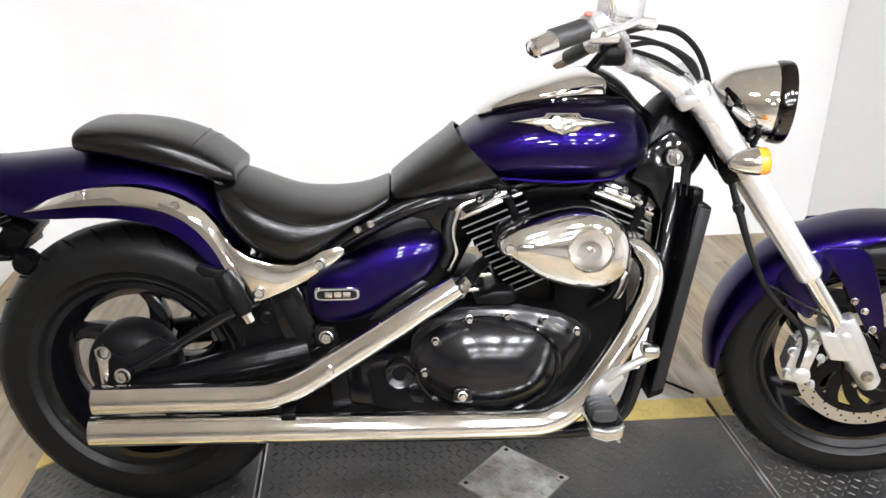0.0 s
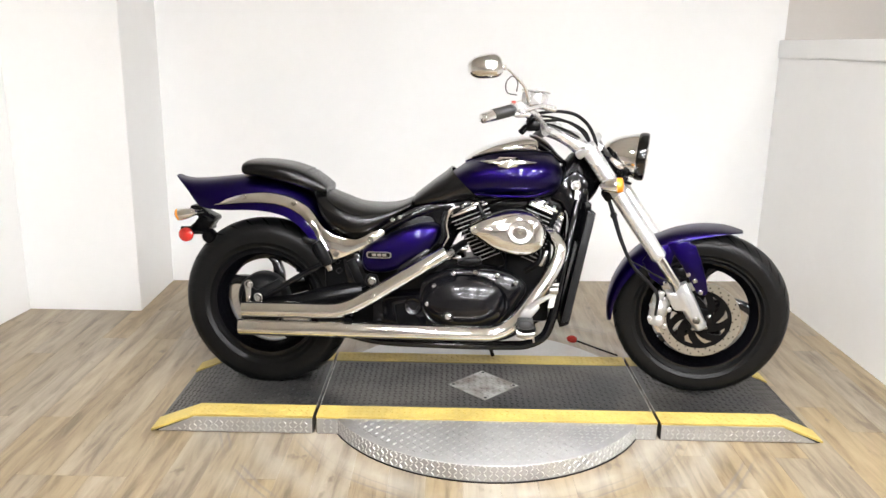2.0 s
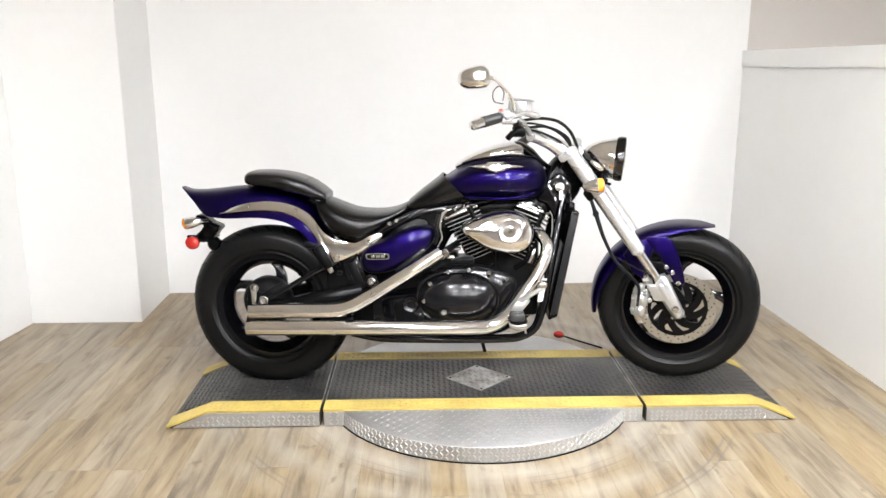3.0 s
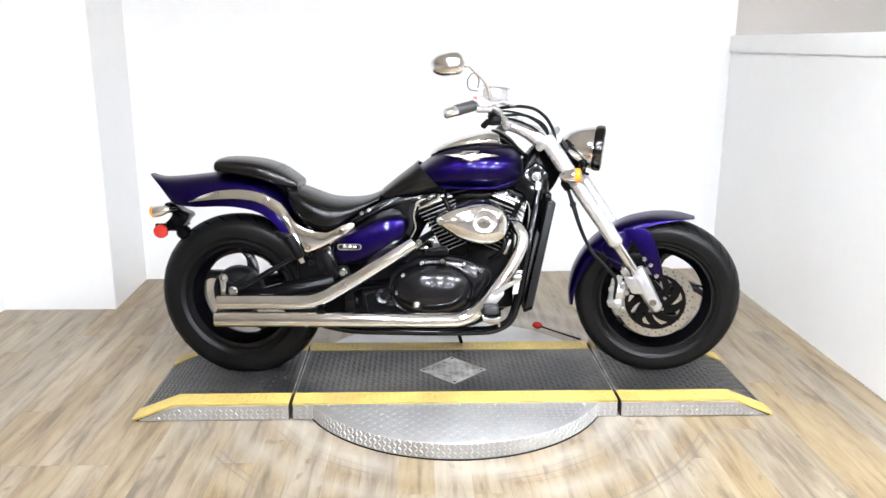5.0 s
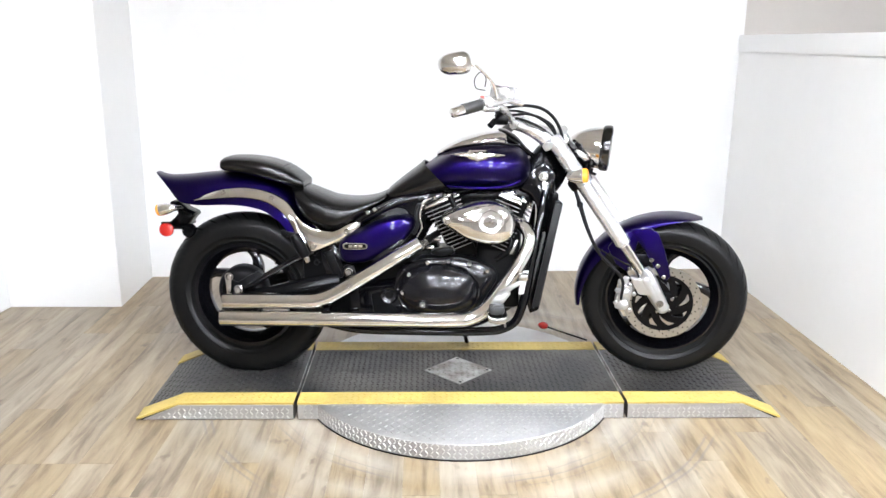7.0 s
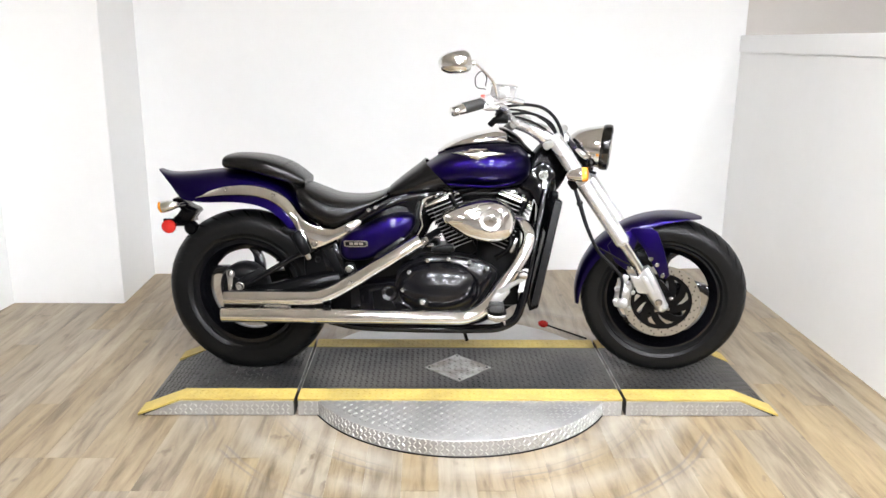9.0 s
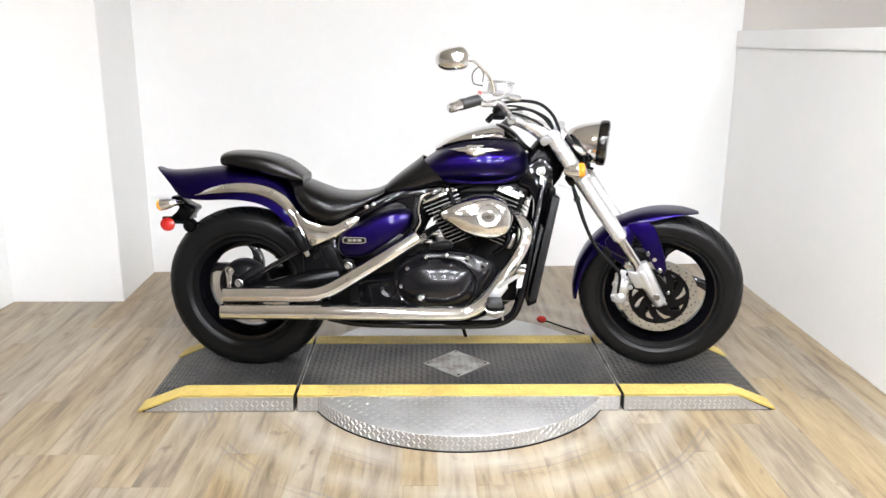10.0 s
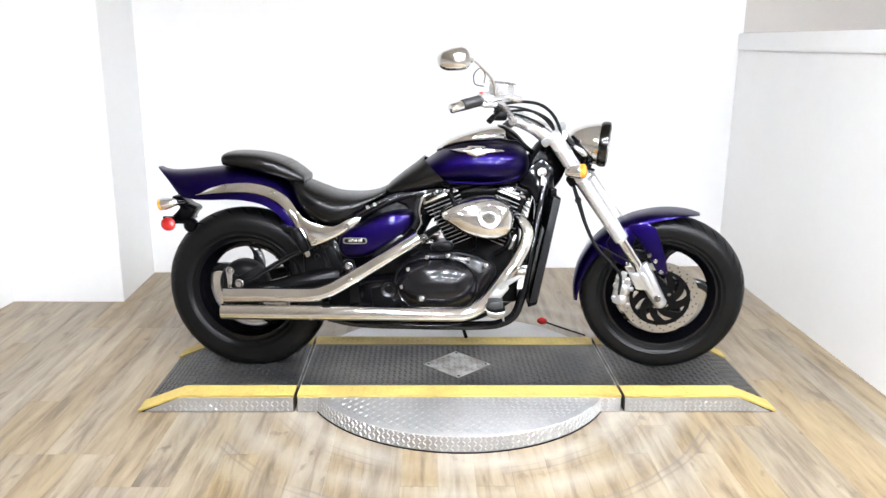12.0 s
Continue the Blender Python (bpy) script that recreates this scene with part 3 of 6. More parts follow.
low = [dia.verts.new((v.co.x * 1.02, v.co.y * 1.02, TOP - 0.004)) for v in dv]
dia.faces.new(dv)
for i in range(4):
    dia.faces.new((dv[i], low[i], low[(i + 1) % 4], dv[(i + 1) % 4]))
part("centre_plate", dia, GREY_PLATE, turntable, "scuffed bare steel diamond plate")
dm = lozenges(lambda u, v: ((u, v, TOP + 0.003), (0, 0, 1)), grid(-0.13, 0.13), grid(-0.15, 0.15))
kill = [f for f in dm.faces if abs(f.calc_center_median().x) / 0.118 + abs(f.calc_center_median().y) / 0.118 > 1]
bmesh.ops.delete(dm, geom=kill, context="FACES")
for x, y in ((-0.118, 0.0), (0.114, 0.0), (0.0, -0.117), (0.0, 0.118)):
    part("plate_screw", turned([(0, -0.0015), (0.005, -0.0012), (0.006, 0.0), (0, 0.001)], 12, Matrix.Translation((x, y, TOP + 0.0032)) @ Matrix.Rotation(-math.pi / 2, 4, "X")), BLACK_CAST, turntable, "dark screw")
part("centre_plate_tread", dm, GREY_PLATE, turntable, "worn steel tread marks")

DC, DR, DZ = (-0.002, 0.006), 0.604, 0.0615
disc = turned([(0, DZ), (DR - 0.004, DZ), (DR, DZ - 0.003), (DR, 0.0045), (0, 0.0045)], 96, Matrix.Translation((*DC, 0)) @ Matrix.Rotation(math.pi / 2, 4, "X"))
part("disc", disc, STEEL, turntable, "bare tread-plate steel disc")


def in_front(u, v):
    return math.hypot(u - DC[0], v - DC[1]) < DR - 0.02 and v < YF - 0.012


us, vs = grid(-0.6, 0.6), grid(-0.60, -0.29, edge=0.006)
dt = lozenges(lambda u, v: ((u, v, DZ), (0, 0, 1)), us, vs)
bmesh.ops.delete(dt, geom=[v for v in dt.verts if not in_front(v.co.x, v.co.y)], context="VERTS")
part("disc_tread", dt, TREAD_STEEL, turntable, "raised steel tread marks")


def rim_place(u, v):
    a = u / DR
    out = Vector((math.sin(a), -math.cos(a), 0))
    return (DC[0] + out.x * DR, DC[1] + out.y * DR, v), out


part("rim_tread", lozenges(rim_place, grid(-0.66, 0.66, 0.0185), (0.012, 0.0265, 0.041, 0.054), 0.018, 0.0055), TREAD_STEEL, turntable, "raised steel tread marks")
part("rim_seal", turned([(DR - 0.02, 0.0044), (DR + 0.003, 0.0044), (DR + 0.003, 0.0), (DR - 0.02, 0.0)], 96,
                        Matrix.Translation((*DC, 0)) @ Matrix.Rotation(math.pi / 2, 4, "X")), RUBBER_SOFT, turntable, "black rubber skirt under the disc")
for a, b in ((X0 + 0.002, -0.50), (0.50, X1 - 0.002)):
    part("skirt", block(a, b, YF - 0.004, YF + 0.01, 0.0035, TOP - 0.007), STEEL, turntable, "bare tread-plate steel skirt")
    part("skirt_tread", lozenges(lambda u, v: ((u, YF - 0.004, v), (0, -1, 0)), grid(a, b, 0.0185), (0.012, 0.0265, 0.041, 0.054), 0.018, 0.0055), TREAD_STEEL, turntable)
    part("base_seal", block(a, b, YF + 0.002, YF + 0.03, 0.0, 0.0045), RUBBER_SOFT, turntable, "black rubber base seal")
for x in (X0, X1):
    part("end_angle", block(x - 0.0015, x + 0.0025, YF + STRIPE, YB - STRIPE - 0.003, TOP - 0.01, TOP + 0.002, 0.0005), GREY_PLATE, turntable, "worn steel end angle")
arc = [(DC[0] + DR * math.sin(a), DC[1] + DR * math.cos(a)) for a in np.linspace(radians(-60), radians(60), 40)]
rd = bmesh.new()
lo = [rd.verts.new((x, y, 0.004)) for x, y in arc]
hi = [rd.verts.new((x, y, 0.058)) for x, y in arc]
rd.faces.new(hi)
rd.faces.new(lo[::-1])
for i in range(len(arc)):
    j = (i + 1) % len(arc)
    rd.faces.new((hi[i], lo[i], lo[j], hi[j]))
part("rear_deck", rd, BRAID, turntable, "pale smooth steel rear deck")
knob = turned([(0, -0.022), (0.010, -0.020), (0.016, -0.008), (0.017, 0.006), (0.012, 0.018), (0.006, 0.024), (0, 0.024)], 20,
              Matrix.Translation((0.415, 0.50, 0.074)) @ Matrix.Rotation(radians(65), 4, "Z") @ Matrix.Rotation(radians(80), 4, "Y"))
part("lock_knob", knob, RED, turntable, "red plastic lock knob")
part("lock_rod", tube([(0.415, 0.50, 0.074), (0.48, 0.455, 0.064), (0.585, 0.345, 0.062)], 0.004, 8, 10), BLACK_SATIN, turntable, "thin black lock rod")

# ---- the motorcycle: x forwards from the middle of its wheelbase, z from the deck ----
bike = thing("motorcycle", "purple and chrome cruiser motorcycle parked on the turntable", "motorcycle",
             at=pose(0, 0, TOP + 0.001, 0, 0, -2.45))
RA, RR = Vector((-0.828, 0, 0.317)), 0.318       # rear axle, tyre radius
FA, FR = Vector((0.780, 0, 0.311)), 0.309        # front axle, tyre radius
RAKE = radians(34)
axis_dir = Vector((-math.sin(RAKE), 0, math.cos(RAKE)))
AX = Vector((0.740, 0, 0.311))
STEER = Matrix.Translation(AX) @ Matrix.Rotation(radians(-15), 4, axis_dir) @ Matrix.Translation(-AX)


def steered(bm):
    bm.transform(STEER)
    return bm


def tyre_profile(r, rim, w):
    """Half-round tread, bulged sidewalls, beads; (radius, along) from one bead over the tread to the other."""
    h = w / 2
    side = [(rim, -h * 0.60), (rim + 0.006, -h * 0.72), (rim + (r - rim) * 0.13, -h * 0.83), (rim + (r - rim) * 0.145, -h * 0.865), (rim + (r - rim) * 0.165, -h * 0.865), (rim + (r - rim) * 0.18, -h * 0.86), (rim + (r - rim) * 0.30, -h * 0.945), (rim + (r - rim) * 0.31, -h * 0.965), (rim + (r - rim) * 0.325, -h * 0.962), (rim + (r - rim) * 0.45, -h), (rim + (r - rim) * 0.62, -h * 0.985),
            (rim + (r - rim) * 0.70, -h * 0.955), (rim + (r - rim) * 0.725, -h * 0.925), (r - (r - rim) * 0.19, -h * 0.86), (r - (r - rim) * 0.11, -h * 0.70), (r - (r - rim) * 0.05, -h * 0.47), (r - (r - rim) * 0.013, -h * 0.23), (r, -h * 0.04)]
    return side + [(a, -b) for a, b in side[::-1]]


def rim_profile(rim, w):
    h = w / 2 * 0.74
    half = [(rim + 0.010, -h), (rim + 0.012, -h + 0.004), (rim + 0.006, -h + 0.010), (rim - 0.006, -h + 0.014), (rim - 0.010, -h * 0.55), (rim - 0.026, -h * 0.3)]
    inner = [(rim - 0.034, h * 0.3), (rim - 0.034, -h * 0.3), (rim - 0.020, -h * 0.62), (rim - 0.014, -h + 0.012), (rim - 0.004, -h - 0.001)]
    outer = half + [(a, -b) for a, b in half[::-1]]
    return outer + [(rim - 0.004, h + 0.001), (rim - 0.014, h - 0.012), (rim - 0.020, h * 0.62)] + inner


def spokes(count, r0, r1, w0, w1, t0, t1, sweep, phase, move, wheel):
    """Cast spokes that sweep round as they go out and flare at the rim."""
    for k in range(count):
        a0 = 2 * math.pi * k / count + phase
        rings = []
        for f in np.linspace(0, 1, 8):
            r = r0 + (r1 - r0) * f
            a = a0 + sweep * f * f
            w = w0 + (w1 - w0) * f + 0.018 * max(0, f - 0.72) / 0.28
            t = t0 + (t1 - t0) * f
            c, s = math.cos(a), math.sin(a)
            ring = []
            for q in np.linspace(0, 2 * math.pi, 10, endpoint=False):
                u, v = math.copysign(abs(math.cos(q)) ** 0.6, math.cos(q)) * w / 2, math.copysign(abs(math.sin(q)) ** 0.6, math.sin(q)) * t / 2
                ring.append((r * c - u * s, v, r * s + u * c))
            rings.append(ring)
        sp = loft(rings)
        sp.transform(move)
        part("spoke", sp, BLACK_GLOSS, wheel)


def at_axle(c):
    return Matrix.Translation(c)


# rear wheel
RIM_R = 0.194
rb = turned(rim_profile(RIM_R, 0.17), 72, closed=True)
turned([(0.0, -0.075), (0.055, -0.075), (0.062, -0.068), (0.062, 0.068), (0.055, 0.075), (0, 0.075)], 36, None, rb)
rb.transform(at_axle(RA))
rear_wheel = part("rear_wheel", rb, BLACK_GLOSS, bike, "gloss black cast rear wheel")
spokes(5, 0.060, RIM_R - 0.022, 0.060, 0.034, 0.045, 0.035, radians(24), radians(64), at_axle(RA), rear_wheel)
ty = turned(tyre_profile(RR, RIM_R, 0.168), 96, at_axle(RA), uv="round")
part("tyre", ty, TYRE, rear_wheel, "wide black rear tyre")


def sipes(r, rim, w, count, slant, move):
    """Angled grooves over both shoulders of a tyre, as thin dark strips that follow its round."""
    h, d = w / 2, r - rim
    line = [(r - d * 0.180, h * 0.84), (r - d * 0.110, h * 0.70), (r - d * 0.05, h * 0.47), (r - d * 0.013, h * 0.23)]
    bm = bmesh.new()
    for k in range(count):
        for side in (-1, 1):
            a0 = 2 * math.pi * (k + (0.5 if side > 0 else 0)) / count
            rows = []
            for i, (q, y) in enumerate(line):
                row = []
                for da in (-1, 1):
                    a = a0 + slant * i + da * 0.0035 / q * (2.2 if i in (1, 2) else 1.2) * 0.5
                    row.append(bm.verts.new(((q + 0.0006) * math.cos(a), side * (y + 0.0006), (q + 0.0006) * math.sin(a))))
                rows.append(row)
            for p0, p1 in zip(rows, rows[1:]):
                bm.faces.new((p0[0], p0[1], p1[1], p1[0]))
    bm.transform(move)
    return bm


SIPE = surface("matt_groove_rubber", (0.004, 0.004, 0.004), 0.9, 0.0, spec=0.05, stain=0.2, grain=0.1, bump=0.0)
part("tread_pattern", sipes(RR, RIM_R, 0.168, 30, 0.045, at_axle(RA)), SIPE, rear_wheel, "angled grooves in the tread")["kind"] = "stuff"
drum = turned([(0, -0.118), (0.05, -0.118), (0.074, -0.112), (0.090, -0.098), (0.096, -0.080), (0.096, -0.04), (0, -0.04)], 48, at_axle(RA + Vector((-0.006, 0, 0.022))))
part("brake_drum", drum, BLACK_CAST, rear_wheel, "black ribbed brake drum")
part("valve", tube([RA + Vector((0.128, -0.03, 0.135)), RA + Vector((0.118, -0.05, 0.118))], 0.004, 8), BLACK_SATIN, rear_wheel)

# rear drum hardware
arm = plate([(-0.888, 0.405), (-0.874, 0.414), (-0.860, 0.405), (-0.862, 0.385), (-0.866, 0.352), (-0.872, 0.330), (-0.884, 0.330), (-0.884, 0.372)], -0.150, -0.138, 0.002)
turned([(0.012, -0.006), (0.016, -0.006), (0.017, 0.0), (0.012, 0.0)], 18, Matrix.Translation((-0.868, -0.152, 0.400)), arm)
part("brake_arm", arm, CHROME_WORN, bike, "chrome rear brake lever arm")
part("axle_nut", bolt(-0.836, -0.158, 0.352, 0.013, 0.012), CHROME_WORN, bike, "chrome rear axle nut")
part("torque_rod", tube([(-0.85, -0.150, 0.345), (-0.79, -0.150, 0.372), (-0.70, -0.148, 0.425), (-0.615, -0.140, 0.472), (-0.545, -0.13, 0.500)], 0.0115, 12, 16), BLACK_GLOSS, bike, "gloss black torque rod")
part("swingarm", tube([(-0.84, -0.128, 0.325), (-0.72, -0.13, 0.335), (-0.60, -0.125, 0.36), (-0.46, -0.10, 0.38)], [0.024, 0.030, 0.034, 0.040], 16, 14), BLACK_SATIN, bike, "black swingarm tube")
part("swingarm", tube([(-0.84, 0.128, 0.325), (-0.72, 0.13, 0.335), (-0.60, 0.125, 0.36), (-0.46, 0.10, 0.38)], [0.030, 0.034, 0.036, 0.040], 16, 14), BLACK_SATIN, bike, "black shaft housing")
part("axle", tube([(-0.834, -0.165, 0.322), (-0.834, 0.165, 0.322)], 0.011, 12), BLACK_SATIN, bike)
plt = plate([(-0.905, 0.335), (-0.898, 0.375), (-0.868, 0.395), (-0.842, 0.380), (-0.76, 0.425), (-0.74, 0.41), (-0.80, 0.35), (-0.82, 0.31), (-0.88, 0.30)], -0.136, -0.122, 0.004)
part("axle_plate", plt, BLACK_CAST, bike, "black axle plate")

# shock canister and mount
sh = tube([(-0.612, -0.150, 0.568), (-0.606, -0.150, 0.556), (-0.577, -0.150, 0.492), (-0.573, -0.150, 0.482)], [0.016, 0.021, 0.021, 0.014], 18)
part("preload_canister", sh, BLACK_CAST, bike, "dark grey canister beside the mudguard")
part("canister_nut", tube([(-0.573, -0.152, 0.485), (-0.564, -0.152, 0.464)], [0.012, 0.010], 6), CHROME_WORN, bike, "bright hose fitting")
lug = plate([(-0.664, 0.575), (-0.655, 0.588), (-0.640, 0.580), (-0.610, 0.574), (-0.612, 0.556), (-0.650, 0.558)], -0.150, -0.135, 0.003)
part("canister_bracket", lug, BLACK_CAST, bike, "grey lug with an eye")

# rear mudguard, trim and tail
fend = shell([(-1.146, 0.797, -1.140, 0.790, 0.034), (-1.126, 0.789, -1.090, 0.738, 0.072), (-1.09, 0.784, -1.050, 0.690, 0.094), (-1.015, 0.788, -0.990, 0.677, 0.112), (-0.94, 0.796, -0.935, 0.675, 0.118),
              (-0.86, 0.801, -0.865, 0.677, 0.120), (-0.78, 0.797, -0.795, 0.672, 0.120), (-0.705, 0.776, -0.724, 0.652, 0.119), (-0.645, 0.734, -0.672, 0.612, 0.118),
              (-0.596, 0.674, -0.632, 0.560, 0.116), (-0.568, 0.614, -0.604, 0.515, 0.112)], 36, 21, 2.6)
part("rear_mudguard", fend, PAINT, bike, "purple metallic rear mudguard with a ducktail", 50)


def band(top, bot, y, depth, n=34):
    """A chrome band between two side curves: a facet that leans back above a crease, and an upright facet below it."""
    a, b = spline(top, n), spline(bot, n)
    rings = []
    for i in range(n):
        ring = []
        for f, d in ((0.0, -0.02), (0.0, 0.15), (0.04, 0.32), (0.42, 0.84), (0.46, 0.90), (0.52, 0.98), (0.90, 1.0), (0.97, 0.88), (1.0, 0.5), (1.0, -0.02)):
            q = a[i] * (1 - f) + b[i] * f
            ring.append((q[0], y - depth * d + (0.02 if d < 0 else 0.0), q[1]))
        rings.append(ring)
    return loft(rings)


S_TOP = [(-0.977, 0.700), (-0.920, 0.724), (-0.853, 0.740), (-0.787, 0.745), (-0.723, 0.735), (-0.673, 0.714), (-0.633, 0.683), (-0.600, 0.636), (-0.570, 0.580)]
S_BOT = [(-0.977, 0.697), (-0.909, 0.702), (-0.843, 0.706), (-0.778, 0.704), (-0.714, 0.691), (-0.664, 0.659), (-0.627, 0.611), (-0.602, 0.556), (-0.574, 0.500)]
STRUT = [(-0.612, 0.656), (-0.586, 0.618), (-0.554, 0.595), (-0.516, 0.582), (-0.470, 0.577), (-0.441, 0.589), (-0.414, 0.606), (-0.382, 0.616), (-0.366, 0.612), (-0.368, 0.598), (-0.398, 0.571), (-0.458, 0.538),
         (-0.512, 0.514), (-0.553, 0.498), (-0.566, 0.506), (-0.583, 0.554), (-0.602, 0.604)]
for flip in (0, 1):
    tr = band(S_TOP, S_BOT, -0.124, 0.018)
    part("guard_trim", mirrored(tr) if flip else tr, CHROME, bike, "sweeping chrome mudguard trim", 30)
    st = plate(STRUT, -0.141, -0.118, 0.004)
    part("seat_strut", mirrored(st) if flip else st, CHROME, bike, "polished chrome strut plate under the seat", 30)
for x, z, r in ((-0.868, 0.728, 0.0085), (-0.690, 0.706, 0.0085)):
    part("trim_bolt", bolt(x, -0.138, z, r), CHROME, bike)
for x, z in ((-0.543, 0.521), (-0.418, 0.579)):
    bm = bolt(x, -0.142, z, 0.0105, 0.007)
    part("strut_bolt", bm, CHROME, bike)

tail = plate([(-1.065, 0.690), (-1.035, 0.660), (-1.005, 0.646), (-1.000, 0.634), (-1.015, 0.620), (-1.03, 0.598), (-1.09, 0.590), (-1.10, 0.606), (-1.07, 0.630), (-1.055, 0.650), (-1.085, 0.682), (-1.080, 0.695)], -0.055, 0.055, 0.004)
part("tail_bracket", tail, BLACK_SATIN, bike, "black tail light bracket")
part("rear_signal_arm", tube([(-1.045, -0.05, 0.668), (-1.046, -0.14, 0.676)], 0.010, 10), BLACK_SATIN, bike)
ROT = Matrix.Translation((-1.060, -0.150, 0.678)) @ Matrix.Rotation(radians(-10), 4, "Y") @ Matrix.Rotation(radians(-90), 4, "Z")
sig = turned([(0, -0.034), (0.008, -0.031), (0.014, -0.020), (0.020, 0.002), (0.0225, 0.020), (0.0225, 0.030), (0, 0.030)], 28, ROT @ Matrix.Rotation(math.pi, 4, "Z"))
rsig = part("rear_signal", sig, CHROME, bike, "chrome bullet turn signal")
part("signal_lens", turned([(0.0222, 0.0), (0.0215, 0.008), (0.015, 0.013), (0, 0.015)], 28, ROT @ Matrix.Rotation(math.pi, 4, "Z") @ Matrix.Translation((0, 0.030, 0))), AMBER, rsig, "amber lens")
refl = turned([(0.0, -0.010), (0.021, -0.009), (0.026, -0.005), (0.027, 0.004), (0, 0.004)], 30, Matrix.Translation((-1.094, -0.092, 0.588)))
part("side_reflector", refl, RED, bike, "round red reflector")
brk = block(-1.115, -1.070, -0.088, -0.075, 0.585, 0.618, 0.004)
block(-1.08, -1.035, -0.085, 0.085, 0.588, 0.600, 0.003, brk)
part("plate_bracket", brk, BLACK_SATIN, bike, "black number plate bracket")
part("plate_lamp", turned([(0, -0.02), (0.020, -0.018), (0.026, -0.008), (0.026, 0.02), (0, 0.02)], 24, Matrix.Translation((-1.018, -0.06, 0.578))), BLACK_SATIN, bike, "round black lamp housing")
# seats
rs = hull([(-0.620, 0.745, 0.712, 0.096), (-0.602, 0.752, 0.645, 0.124), (-0.566, 0.742, 0.598, 0.146), (-0.522, 0.723, 0.574, 0.157), (-0.470, 0.703, 0.564, 0.162), (-0.420, 0.696, 0.586, 0.160),
           (-0.365, 0.695, 0.628, 0.150), (-0.318, 0.703, 0.660, 0.131), (-0.274, 0.722, 0.684, 0.110)], 40, 48, 2.5, 0.3)
rider = part("rider_seat", rs, LEATHER, bike, "black vinyl rider seat, dished and stitched", 70)
wl = [Vector((x, -w, z)) for x, z, w in ((-0.580, 0.735, 0.116), (-0.54, 0.698, 0.140), (-0.47, 0.670, 0.152), (-0.40, 0.664, 0.149), (-0.34, 0.673, 0.134), (-0.29, 0.688, 0.112))]
part("seat_piping", tube(wl, 0.0009, 8, 30), LEATHER, rider, "stitched vinyl piping")
psn = hull([(-0.872, 0.852, 0.816, 0.104), (-0.868, 0.860, 0.811, 0.112), (-0.856, 0.865, 0.807, 0.117), (-0.825, 0.867, 0.801, 0.121), (-0.770, 0.865, 0.790, 0.125), (-0.700, 0.853, 0.772, 0.127), (-0.645, 0.832, 0.756, 0.122),
            (-0.600, 0.803, 0.745, 0.112), (-0.570, 0.776, 0.742, 0.098)], 44, 52, 3.0, 0.06)
psn.transform(Matrix.Translation((-0.008, 0, -0.006)))
pil = part("passenger_seat", psn, LEATHER, bike, "black vinyl passenger seat", 70)
for x0, lean in ((-0.655, 0.012), (-0.618, -0.010)):
    q = []
    for t in np.linspace(0.15, math.pi - 0.15, 26):
        xx = x0 + lean * math.sin(t)
        zt, zb, w = (np.interp(xx, [-0.70, -0.645, -0.60, -0.57], c) for c in ([0.852, 0.832, 0.803, 0.776], [0.772, 0.756, 0.745, 0.742], [0.126, 0.122, 0.112, 0.098]))
        c, h = math.cos(t), math.sin(t)
        q.append((xx, w * math.copysign(abs(c) ** (2 / 3.0), c) * 1.003, (zt + zb) / 2 + (zt - zb) / 2 * h ** (2 / 3.0) * 1.01 - 0.006))
    part("seat_seam", tube([(a - 0.008, b, c) for a, b, c in q], 0.0024, 8), LEATHER, pil, "sewn seam")
part("seat_base", hull([(-0.84, 0.820, 0.790, 0.07), (-0.75, 0.810, 0.772, 0.085), (-0.62, 0.765, 0.73, 0.095), (-0.56, 0.70, 0.64, 0.11)], 16, 24, 3.0), BLACK_SATIN, bike, "black seat pan")
part("grab_mount", block(-0.888, -0.862, -0.045, -0.02, 0.798, 0.805, 0.002), CHROME_WORN, bike, "chrome seat tab")
sideb = tube([(-0.385, -0.128, 0.616), (-0.36, -0.130, 0.632), (-0.32, -0.130, 0.656), (-0.25, -0.115, 0.690), (-0.18, -0.10, 0.715)], 0.010, 10, 16)
part("seat_rail", sideb, BLACK_GLOSS, bike, "gloss black seat rail")
for x, z in ((-0.338, 0.652), (-0.312, 0.663)):
    part("rail_bolt", bolt(x, -0.146, z, 0.006), CHROME_WORN, bike)
for y in (-0.115, 0.115):
    part("frame_rail", tube([(-0.60, y, 0.50), (-0.50, y, 0.545), (-0.36, y, 0.625), (-0.22, y * 0.9, 0.690), (0.0, y * 0.6, 0.725), (0.24, y * 0.3, 0.80), (0.33, 0.0, 0.84)], 0.018, 14, 30), BLACK_GLOSS, bike, "gloss black frame tube")

# tank, its cover and console
tank = hull([(-0.190, 0.775, 0.735, 0.070), (-0.140, 0.814, 0.731, 0.112), (-0.105, 0.842, 0.728, 0.134), (-0.050, 0.878, 0.727, 0.156), (0.020, 0.904, 0.728, 0.170), (0.095, 0.912, 0.728, 0.178), (0.160, 0.906, 0.730, 0.170),
             (0.207, 0.898, 0.738, 0.146), (0.242, 0.866, 0.758, 0.104), (0.257, 0.832, 0.785, 0.055)], 44, 52, 2.35, 0.2)
part("fuel_tank", tank, PAINT, bike, "purple metallic teardrop fuel tank", 60)
seam = [(x, -w * 0.985, z) for x, z, w in ((-0.06, 0.752, 0.126), (0.02, 0.747, 0.142), (0.10, 0.746, 0.148), (0.17, 0.752, 0.138), (0.215, 0.770, 0.116))]
part("tank_flange", tube(seam, 0.004, 8, 24), PAINT, bike, "purple tank flange")
